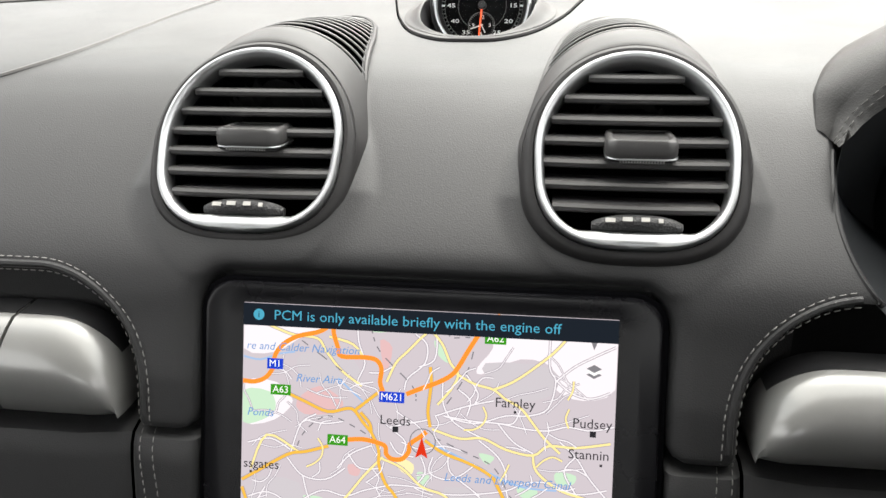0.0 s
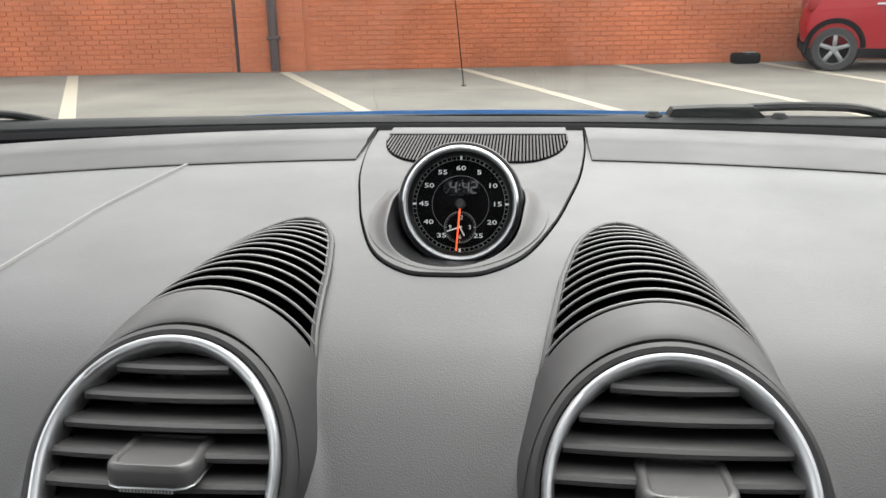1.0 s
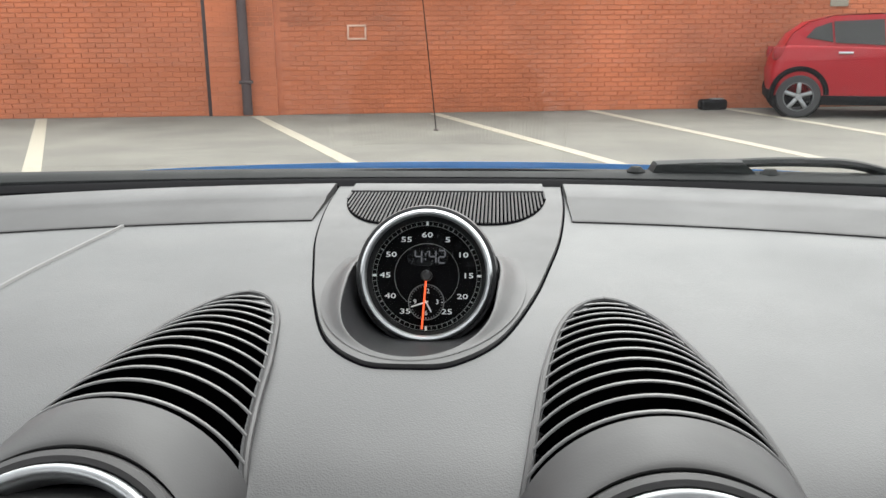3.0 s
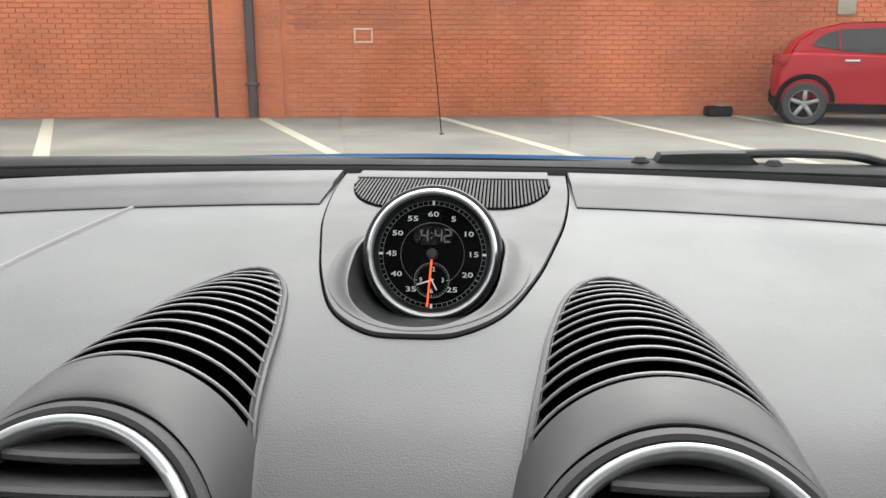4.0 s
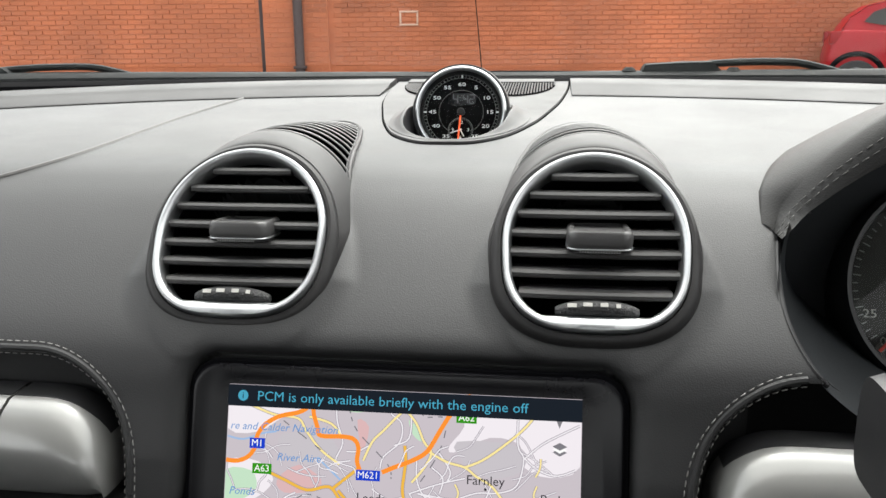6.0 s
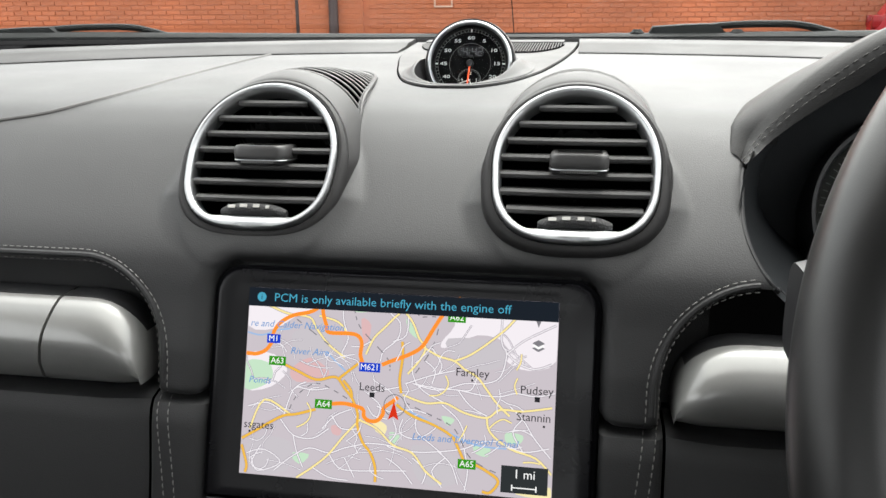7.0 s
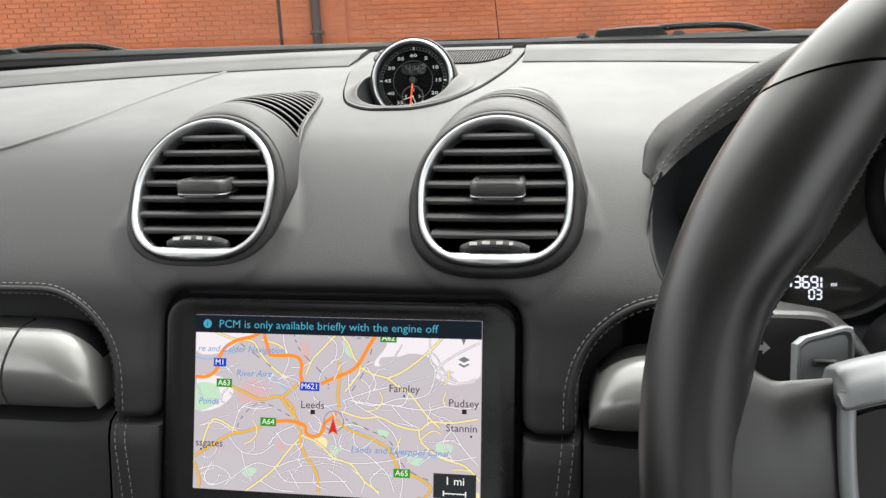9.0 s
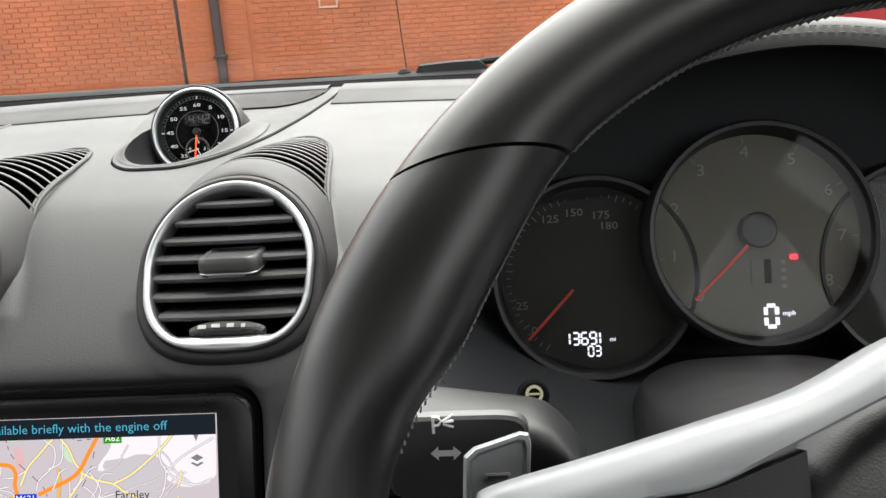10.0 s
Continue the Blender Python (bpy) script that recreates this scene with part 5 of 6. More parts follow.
for side in (-1, 1):
    spoke(side)
    # leather root that joins the rim to the spoke
    root = []
    for i in range(17):
        f = i / 16
        x = 0.166 - 0.040 * f
        hi, lw = 0.046 - 0.0265 * min(1, f * 1.9) ** 0.5 + 0.004 * f, -0.075 + 0.030 * f
        c, hh = (hi + lw) / 2, (hi - lw) / 2
        d = 0.0150 - 0.0115 * f ** 1.3
        root.append([WHEEL_M @ Vector((side * x, c + hh * math.copysign(abs(math.sin(a)) ** 0.75, math.sin(a)), d * math.copysign(abs(math.cos(a)) ** 1.15, math.cos(a)) - 0.0005)) for a in (2 * math.pi * k / 32 for k in range(32))])
    part("spoke_root", loft(root, cap=True), WHEEL, steering, "leather thumb rest at the spoke")
    band = [WHEEL_M @ Vector((side * x, y, 0.0045)) for x, y in ((0.1262, 0.0195), (0.1266, 0.012), (0.1268, 0.002), (0.1264, -0.012), (0.124, -0.030), (0.118, -0.050), (0.106, -0.070), (0.088, -0.088))]
    part("switch_frame", tube(catmull(band, 4), 0.0026, 10), SPOKE, steering, "silver frame round the switches")
    panel = [[WHEEL_M @ Vector((side * x, y, h)) for x, y in ((0.1250, 0.012), (0.1252, -0.010), (0.1225, -0.035), (0.113, -0.058), (0.098, -0.074), (0.060, -0.074), (0.045, -0.02), (0.045, 0.036), (0.066, 0.028), (0.092, 0.0215), (0.118, 0.0145))] for h in (-0.012, 0.0030)]
    pad = part("switch_panel", loft(panel, cap=True), BLACK, steering, "black switch panel")
    part("roller", annulus(WHEEL_M @ Matrix.Translation((side * 0.105, -0.0135, 0.002)), [(0.0095, 0), (0.0092, 0.003), (0.007, 0.0055), (0.0, 0.0062)], 32), RUBBER, pad, "ribbed black roller")
    for dx, dy, tall in ((0.106, -0.036, 0.005), (0.084, -0.030, 0.005), (0.0899, 0.0117, 0.0062), (0.1045, 0.0094, 0.0058)):
        B = WHEEL_M @ Matrix.Translation((side * dx, dy, 0)) @ Matrix.Rotation(radians(side * -14 if dy > 0 else 0), 4, "Z")
        key_cap = part("button", box(-0.0068, -tall, 0.001, 0.0068, tall, 0.0046, 0.0016, B), BLACK, pad)
        if side < 0 and dy > 0:  # telephone receiver
            part("phone_symbol", tube(catmull([B @ Vector((x, y, 0.0047)) for x, y in ((0.0021, 0.0022), (0.0004, 0.0013), (-0.0012, -0.0004), (-0.0019, -0.0022))], 4), 0.0005, 6), WHITE, key_cap)
            for x, y in ((0.0018, 0.0016), (-0.0013, -0.0021)):
                part("phone_symbol", box(x - 0.0007, y - 0.0007, 0.0044, x + 0.0007, y + 0.0007, 0.0051, 0.0002, B), WHITE, key_cap)
    # shift paddle behind the spoke
    PM = WHEEL_M @ Matrix.Translation((side * 0.1225, 0.026, -0.030)) @ Matrix.Rotation(radians(side * -8), 4, "Y")
    paddle = [[PM @ Vector((-side * x * f, y if y < -0.01 else y * f, h)) for x, y in ((-0.0115, -0.03), (0.007, -0.03), (0.0105, 0.011), (0.0098, 0.0136), (0.0075, 0.0140), (-0.0065, 0.0100), (-0.0095, 0.0075))] for f, h in ((0.96, -0.003), (1, -0.0022), (1, 0.0005), (0.95, 0.0018), (0.86, 0.0018), (0.78, 0.0006), (0.74, 0.0006))]
    pd = part("shift_paddle", loft(paddle, cap=True), SPOKE, steering, "silver shift paddle")
    part("shift_mark", box(-0.0038, 0.0005, 0.0002, 0.0038, 0.0026, 0.0016, 0.0004, PM), SILVER, pd)
    part("shift_mark", box(-0.0030, 0.0011, 0.0010, 0.0030, 0.0020, 0.0019, 0.0002, PM), BLACK, pd)

# ---- steering column and stalk ----
column = thing("steering_column", (0.325, 0.25, 0.80), "black plastic steering column shroud behind the wheel", "steering column")
rows = []
for i in range(13):
    f = i / 12
    w, h = 0.061 - 0.006 * f + 0.004 * math.sin(f * 3), 0.038
    c = WHEEL_C + Vector((0, 0.035 + 0.16 * f, -0.006 - 0.056 * f))
    rows.append([(c.x + w * math.copysign(abs(math.cos(a)) ** 0.55, math.cos(a)), c.y, c.z + h * math.copysign(abs(math.sin(a)) ** 0.6, math.sin(a))) for a in (2 * math.pi * k / 40 for k in range(40))])
part("shroud", loft(rows, cap=True), BLACK, column)

stalk = thing("indicator_stalk", (0.20, 0.21, 0.87), "black plastic light and indicator stalk with printed symbols", "stalk")
rows = []
for i in range(17):
    f = i / 16
    x = 0.160 + 0.074 * f
    hh = (0.0195 if f < 0.75 else 0.0195 - 0.018 * ((f - 0.75) / 0.25) ** 2) * (0.9 if i == 0 else 1)
    cz = 0.8775 - 0.012 * f
    rows.append([(x, 0.214 + 0.016 * math.copysign(abs(math.cos(a)) ** 0.5, math.cos(a)) * (0.9 if i == 0 else 1), cz + hh * math.copysign(abs(math.sin(a)) ** 0.5, math.sin(a))) for a in (2 * math.pi * k / 28 for k in range(28))])
lever = part("lever", loft(rows, cap=True), BLACK, stalk)
def squircle(k, w, h, e=0.35):
    a = 2 * math.pi * k / 40
    return w * math.copysign(abs(math.cos(a)) ** e, math.cos(a)), h * math.copysign(abs(math.sin(a)) ** e, math.sin(a))


part("face", loft([[(0.19 + u, y, 0.8795 + v) for u, v in (squircle(k, 0.0235 - i, 0.0155 - i) for k in range(40))] for y, i in ((0.201, 0.0), (0.1978, 0.0002), (0.1968, 0.0012))], cap=True), SLAT, stalk, "dark grey printed face")
part("slot", box(0.162, 0.1966, 0.8625, 0.216, 0.1990, 0.8655, 0.0002), VOID, stalk)
for dz in (-1, 0, 1):
    part("light_symbol", tube([(0.1858, 0.1965, 0.8932 + 0.0005 * dz), (0.1892, 0.1965, 0.8938 + 0.0022 * dz)], 0.00042, 6), WHITE, stalk)
part("light_symbol", box(0.1822, 0.1962, 0.8895, 0.1831, 0.1968, 0.8955), WHITE, stalk, smooth=False)
part("light_symbol", tube([(0.1826, 0.1965, 0.8953), (0.1845, 0.1965, 0.8952), (0.1853, 0.1965, 0.8938), (0.1843, 0.1965, 0.8924), (0.1826, 0.1965, 0.8922)], 0.00045, 6), WHITE, stalk)
for s in (-1, 1):
    me = mesh_from("arrow_symbol", [(0.1862 + s * a, 0.1965 + o, 0.8822 + b) for o in (0, 0.0004) for a, b in ((0.0, -0.0011), (0.0024, -0.0011), (0.0024, -0.0026), (0.0050, 0), (0.0024, 0.0026), (0.0024, 0.0011), (0.0, 0.0011))], [(0, 1, 2, 3, 4, 5, 6), (7, 8, 9, 10, 11, 12, 13)], WHITE, False)
    add("arrow_symbol", me, stalk)


# ---- the road map on the display: coloured shapes lying on the lit panel, in millimetres from its middle ----
LCD = 1.0 / 2**EXPOSURE


def lit(name, r, g, b):
    """A lit colour of the display, given as 0 to 255 as it is seen."""
    return glow(name, [((v / 255 + 0.055) / 1.055) ** 2.4 for v in (r, g, b)], LCD)


MAP_BACK, CASING = lit("map_town", 190, 182, 189), lit("map_casing", 152, 145, 155)
ORANGE_ROAD, GOLD_ROAD, YELLOW_ROAD, WHITE_ROAD = lit("map_orange", 240, 140, 50), lit("map_gold", 226, 176, 70), lit("map_yellow", 236, 218, 150), lit("map_white", 226, 222, 227)
PALE_LAND, GREEN_LAND, PINK_LAND, CREAM_LAND, DARK_LAND = lit("map_pale", 228, 222, 228), lit("map_green", 186, 214, 188), lit("map_pink", 208, 172, 174), lit("map_cream", 232, 220, 170), lit("map_estate", 189, 184, 190)
WATER_BLUE, BLUE_SIGN, GREEN_SIGN, MAP_INK, SIGN_TEXT = lit("map_water", 150, 178, 214), lit("map_blue_sign", 28, 62, 190), lit("map_green_sign", 52, 140, 30), lit("map_ink", 40, 40, 44), lit("map_sign_text", 240, 240, 240)
WATER_TEXT, RAIL_INK, CURSOR_RED, BANNER, BANNER_TEXT, SCALE_BOX = lit("map_water_text", 96, 142, 196), lit("map_rail", 120, 118, 124), lit("map_cursor", 205, 50, 25), lit("banner", 26, 32, 40), lit("banner_text", 70, 155, 182), lit("scale_box", 44, 48, 50)
display = part("display", box(-0.0762, -0.0457, -0.001, 0.0762, 0.0457, 0.0026, 0, SCREEN_M), MAP_BACK, screen, "lit display showing a road map", smooth=False)
LAYER = {"n": 0.00262}


def at_map(x, y, h=0.0):
    return SCREEN_M @ Vector((x / 1000, y / 1000, h))


def patch(pts, mat):
    LAYER["n"] += 1e-6
    loop = [p for p in catmull([(x, y, 0) for x, y in pts], 3, True)]
    me = mesh_from("map_area", [at_map(max(-76, min(76, p.x)), max(-45.5, min(45.5, p.y)), LAYER["n"]) for p in loop], [tuple(range(len(loop)))], mat, False)
    add("map_area", me, display)


def road(pts, width, mat, up=0.0):
    LAYER["n"] += 1e-6
    path = catmull([(x, y, 0) for x, y in pts], 4)
    cased = mat in (WHITE_ROAD, YELLOW_ROAD, GOLD_ROAD)
    for name, w, h, m in (("road_casing", width + 0.5, 0.002648, CASING), ("map_road", width, LAYER["n"] + up, mat))[0 if cased else 1:]:
        verts, faces = [], []
        for i, p in enumerate(path):
            d = (path[min(i + 1, len(path) - 1)] - path[max(i - 1, 0)]).normalized()
            s = Vector((-d.y, d.x, 0)) * w / 2
            verts += [at_map(p.x + s.x, p.y + s.y, h), at_map(p.x - s.x, p.y - s.y, h)]
            if i:
                faces.append((2 * i - 2, 2 * i - 1, 2 * i + 1, 2 * i))
        add(name, mesh_from(name, verts, faces, m, False), display)


def rail(pts):
    path = catmull([(x, y, 0) for x, y in pts], 5)
    for a, b in list(zip(path, path[1:]))[::2]:
        road([(a.x, a.y), (b.x, b.y)], 0.5, RAIL_INK)


def road_sign(word, p, mat):
    w = 3.4 + 0.9 * (len(word) - 2)
    LAYER["n"] += 1e-6
    sign = part("road_sign", box(-w / 1000, -0.0022, 0, w / 1000, 0.0022, 0.00012, 0, SCREEN_M @ Matrix.Translation((p[0] / 1000, p[1] / 1000, 0.0028))), mat, display, smooth=False)
    lettering("road_number", word, SCREEN_M @ Matrix.Translation((p[0] / 1000, p[1] / 1000, 0.00295)), 0.0041, SIGN_TEXT, sign, 0)


def place_name(word, p):
    lettering("place_name", word, SCREEN_M @ Matrix.Translation((p[0] / 1000, p[1] / 1000, 0.0030)), 0.0055, MAP_INK, display, 0)


def water_name(word, p):
    lettering("water_name", word, SCREEN_M @ Matrix.Translation((p[0] / 1000, p[1] / 1000, 0.0030)), 0.0047, WATER_TEXT, display, 0, shear=0.25)


def town_mark(p, r):
    m = SCREEN_M @ Matrix.Translation((p[0] / 1000, p[1] / 1000, 0.0030))
    part("town_mark", box(-r / 1000, -r / 1000, 0, r / 1000, r / 1000, 0.00005, 0, m), MAP_INK, display, smooth=False)


patch([(-75.8, 44.9), (-45.1, 44.8), (-35.2, 43.0), (-43.0, 35.5), (-51.1, 32.7), (-62.3, 25.8), (-76.0, 26.6)], PALE_LAND)
patch([(28.4, 43.9), (53.1, 42.8), (62.3, 41.8), (75.9, 41.0), (75.8, 18.4), (63.5, 13.2), (52.7, 17.0), (50.8, 26.0), (38.4, 28.3), (23.2, 21.4), (21.5, 24.3), (27.4, 32.3)], PALE_LAND)
patch([(-75.7, 12.4), (-61.6, 13.2), (-54.5, 5.8), (-62.3, -2.6), (-75.6, -4.2)], PALE_LAND)
patch([(-27.1, 43.4), (-16.0, 45.5), (-4.7, 43.7), (-6.0, 39.0), (-18.7, 36.0), (-25.2, 38.0)], GREEN_LAND)
patch([(-76.0, 8.9), (-64.6, 9.1), (-61.8, 2.2), (-67.3, -2.9), (-75.9, -4.3)], GREEN_LAND)
patch([(3.7, 34.1), (8.7, 29.7), (9.7, 25.2), (5.6, 28.0)], GREEN_LAND)
patch([(-1.5, -20.1), (3.3, -21.3), (1.9, -26.0), (-1.3, -23.9)], GREEN_LAND)
patch([(54.1, -16.1), (61.8, -17.0), (60.4, -20.9), (54.3, -20.6)], GREEN_LAND)
patch([(39.2, -23.2), (46.9, -24.1), (45.5, -28.0), (40.1, -26.9)], GREEN_LAND)
patch([(-50.8, -33.9), (-41.0, -33.9), (-45.6, -38.9)], GREEN_LAND)
patch([(23.1, -10.7), (29.4, -11.8), (26.4, -15.0)], GREEN_LAND)
patch([(-52.9, 5.9), (-43.4, 12.7), (-33.4, 7.1), (-36.4, 2.2), (-49.3, 0.6)], PINK_LAND)
patch([(-18.5, 32.9), (-13.3, 30.1), (-15.9, 19.8)], PINK_LAND)
patch([(33.3, 21.9), (37.9, 21.5), (36.6, 16.4), (33.0, 17.4)], PINK_LAND)
patch([(-30.4, -19.1), (-25.5, -19.6), (-26.1, -23.5), (-29.9, -23.0)], PINK_LAND)
patch([(19.7, -37.6), (29.0, -36.1), (30.7, -41.2), (23.0, -41.4)], CREAM_LAND)
patch([(-9.7, -14.6), (-3.3, -17.2), (-4.6, -21.9), (-9.5, -19.2)], CREAM_LAND)
patch([(59.9, -44.1), (75.7, -45.0), (75.5, -39.8), (62.8, -40.9)], CREAM_LAND)
patch([(-69.9, 43.6), (-46.7, 42.4), (-48.0, 37.6), (-62.9, 36.8)], DARK_LAND)
patch([(-50.7, 25.7), (-29.4, 24.5), (-27.2, 12.2), (-41.8, 13.6), (-51.9, 17.7)], DARK_LAND)
patch([(24.5, 26.0), (50.8, 25.3), (52.0, 15.5), (39.1, 11.6), (28.1, 17.1)], DARK_LAND)
patch([(-70.9, -28.3), (-51.0, -28.4), (-51.9, -42.5), (-70.0, -43.9)], DARK_LAND)
patch([(9.8, -25.4), (31.8, -29.8), (30.8, -42.0), (13.7, -41.9)], DARK_LAND)
LAYER["n"] = 0.00265
road([(-76.0, 23.4), (-68.7, 22.3), (-60.6, 25.1), (-54.0, 26.3)], 0.8, WATER_BLUE, 0.00001)
road([(-35.5, 16.3), (-28.7, 10.5), (-23.6, 6.2)], 0.8, WATER_BLUE, 0.00001)
road([(2.6, -7.6), (15.4, -12.8), (28.2, -18.7), (40.7, -23.1), (54.5, -23.6)], 0.8, WATER_BLUE, 0.00001)
road([(-28.0, 44.9), (-27.4, 32.4), (-24.5, 23.2), (-27.3, 15.3), (-20.9, 15.6)], 0.6, WHITE_ROAD)
road([(-3.9, 43.8), (-4.3, 36.8), (0.7, 32.4), (0.2, 24.6), (-6.6, 18.1), (-7.9, 13.3)], 0.6, WHITE_ROAD)
road([(50.0, 43.4), (50.0, 26.0), (52.6, 20.1), (50.0, 9.3), (42.5, 5.8), (33.3, 5.2), (21.0, 1.3), (8.4, 3.6)], 0.6, WHITE_ROAD)
road([(52.6, 20.1), (59.9, 26.5), (68.8, 31.6), (75.4, 35.0)], 0.6, WHITE_ROAD)
road([(52.6, 20.8), (58.9, 15.9), (66.5, 14.1), (73.9, 16.8)], 0.6, WHITE_ROAD)
road([(5.2, 3.4), (14.5, 7.0), (20.7, 9.0), (28.4, 11.0)], 0.6, WHITE_ROAD)
road([(8.4, 3.6), (21.0, 2.1), (30.3, 2.0), (41.2, 0.4), (50.4, 0.3), (57.9, 2.3), (67.0, 1.4), (76.0, 3.5)], 0.6, WHITE_ROAD)
road([(14.1, 14.7), (19.0, 10.4), (17.8, 4.2)], 0.6, WHITE_ROAD)
road([(-12.3, -26.3), (-23.4, -29.4), (-31.3, -32.4), (-41.1, -30.8), (-50.6, -36.2), (-58.5, -43.0)], 0.6, WHITE_ROAD)
road([(-12.3, -26.3), (-2.8, -26.4), (9.9, -28.5), (22.4, -27.5), (34.6, -25.1), (42.2, -21.5), (51.3, -20.8), (62.1, -24.5), (74.0, -22.1)], 0.6, WHITE_ROAD)
road([(-31.3, -32.4), (-26.1, -38.9), (-18.1, -39.8), (-5.4, -38.8), (7.2, -37.8)], 0.6, WHITE_ROAD)
road([(-31.9, -20.8), (-39.7, -26.0), (-49.6, -25.2), (-56.5, -17.9)], 0.6, WHITE_ROAD)
road([(-49.6, -25.2), (-47.5, -32.8), (-43.9, -40.3)], 0.6, WHITE_ROAD)
road([(-72.9, -35.6), (-63.9, -33.3), (-55.4, -38.9), (-66.7, -43.7), (-70.3, -37.7)], 0.6, WHITE_ROAD)
road([(21.8, -15.4), (15.8, -20.4), (9.6, -22.4), (3.2, -19.8), (4.5, -13.6)], 0.6, WHITE_ROAD)
road([(-0.3, -13.9), (1.6, -19.9), (-1.3, -24.7)], 0.6, WHITE_ROAD)
road([(22.4, -27.5), (28.8, -33.1), (32.3, -41.9)], 0.6, WHITE_ROAD)
road([(34.6, -25.1), (36.7, -35.5), (35.5, -44.6)], 0.6, WHITE_ROAD)
road([(55.1, -3.9), (61.5, -9.5), (66.3, -16.7), (71.0, -22.3), (75.0, -26.5)], 0.6, WHITE_ROAD)
road([(22.9, -5.4), (30.9, -11.7), (34.4, -19.0), (33.0, -23.7)], 0.6, WHITE_ROAD)
road([(10.7, -13.1), (11.8, -19.2), (19.1, -24.7), (23.9, -28.1)], 0.6, WHITE_ROAD)
road([(-49.2, -1.7), (-41.0, -2.8), (-32.9, -1.4)], 0.6, WHITE_ROAD)
road([(-73.4, -12.8), (-63.6, -10.5), (-55.1, -14.7)], 0.6, WHITE_ROAD)
road([(-55.0, -16.2), (-50.8, -3.4), (-44.4, 0.9)], 0.6, WHITE_ROAD)
road([(-13.5, -2.5), (-5.7, -0.4), (-1.0, 0.7), (2.9, 1.7)], 0.6, WHITE_ROAD)
road([(-11.9, -3.9), (-6.9, -8.2), (-8.2, -14.5)], 0.6, WHITE_ROAD)
road([(-13.2, -8.6), (-9.8, -13.0), (-3.4, -14.1)], 0.6, WHITE_ROAD)
road([(-39.0, -39.9), (-30.7, -43.9), (-21.0, -44.7)], 0.6, WHITE_ROAD)
road([(-23.2, -34.1), (-17.9, -42.9)], 0.6, WHITE_ROAD)
road([(10.1, -31.5), (16.6, -37.1), (15.3, -43.2)], 0.6, WHITE_ROAD)
road([(0.1, 44.7), (4.4, 37.2), (4.1, 26.4), (-2.1, 23.0)], 0.6, WHITE_ROAD)
road([(-13.2, 22.3), (-17.9, 19.7), (-22.7, 19.4)], 0.6, WHITE_ROAD)
road([(17.0, 21.0), (22.0, 13.6), (20.7, 9.0)], 0.6, WHITE_ROAD)
road([(30.3, 2.0), (36.8, -5.2), (44.7, -9.2)], 0.6, WHITE_ROAD)
road([(39.3, 8.6), (36.5, 2.4), (30.3, 2.0)], 0.6, WHITE_ROAD)
road([(7.7, 17.4), (8.2, 8.2), (13.2, 0.8), (24.4, -4.5)], 0.6, WHITE_ROAD)
road([(-8.5, -8.3), (-0.4, -10.8), (9.0, -8.7), (18.5, -11.0)], 0.6, WHITE_ROAD)
road([(-30.6, -14.5), (-25.5, -20.3), (-15.9, -19.6)], 0.6, WHITE_ROAD)
road([(-35.1, -21.0), (-29.0, -14.4), (-21.1, -10.7)], 0.6, WHITE_ROAD)
road([(-63.4, -43.4), (-70.2, -40.8), (-65.7, -31.1)], 0.6, WHITE_ROAD)
road([(-2.5, -32.5), (4.0, -36.5), (10.6, -43.6)], 0.6, WHITE_ROAD)
road([(61.5, -9.5), (57.2, -15.8), (62.1, -24.5)], 0.6, WHITE_ROAD)
road([(25.6, -30.3), (19.7, -36.8), (24.7, -44.0)], 0.6, WHITE_ROAD)

# back streets: short bent lines between the main roads
streets = random.Random(5)
for _ in range(46):
    x, y, a = streets.uniform(-72, 68), streets.uniform(-44, 22), streets.uniform(0, 6.28)
    line = [(x, y)]
    for _ in range(3):
        a += streets.uniform(-0.6, 0.6)
        x, y = x + 6 * math.cos(a), y + 5 * math.sin(a)
        line.append((max(-75.5, min(75.5, x)), max(-45, min(34, y))))
    road(line, 0.36, WHITE_ROAD)

road([(-71.3, 39.6), (-62.8, 36.0), (-54.4, 33.3), (-44.5, 32.3), (-40.6, 27.0), (-34.0, 19.5), (-25.6, 13.8)], 0.95, YELLOW_ROAD)
road([(1.6, 45.5), (1.6, 38.6), (-2.6, 33.8), (-7.1, 28.9), (-11.7, 24.0), (-15.3, 16.0)], 0.95, YELLOW_ROAD)
road([(1.9, 38.6), (7.0, 32.7), (10.5, 25.2), (13.8, 20.8), (11.0, 14.5), (5.8, 8.0)], 0.95, YELLOW_ROAD)
road([(12.2, 21.5), (20.3, 17.4), (28.1, 15.5), (33.0, 12.0), (39.3, 8.6), (44.2, 2.9), (49.0, -2.9), (55.3, -8.5)], 0.95, YELLOW_ROAD)
road([(28.1, 15.5), (35.7, 19.0), (44.7, 25.7), (53.5, 33.8), (62.2, 45.5)], 0.95, YELLOW_ROAD)
road([(3.9, -2.1), (15.1, -5.2), (24.4, -4.5), (33.9, -8.4), (44.7, -10.0), (50.7, -5.8), (61.3, -5.8), (74.8, -3.3)], 0.95, YELLOW_ROAD)
road([(44.7, -10.0), (46.5, -16.6), (56.0, -23.4), (68.2, -27.0), (75.7, -33.9)], 0.95, YELLOW_ROAD)
road([(-16.1, -15.0), (-23.7, -23.3), (-31.3, -33.1), (-39.0, -39.9), (-46.8, -45.5)], 0.95, YELLOW_ROAD)
road([(-16.1, -15.8), (-7.9, -19.1), (0.3, -26.1), (9.9, -29.2), (16.6, -37.1), (24.6, -42.5)], 0.95, YELLOW_ROAD)
road([(-72.0, -23.7), (-65.3, -9.1), (-51.8, -15.2)], 0.95, YELLOW_ROAD)
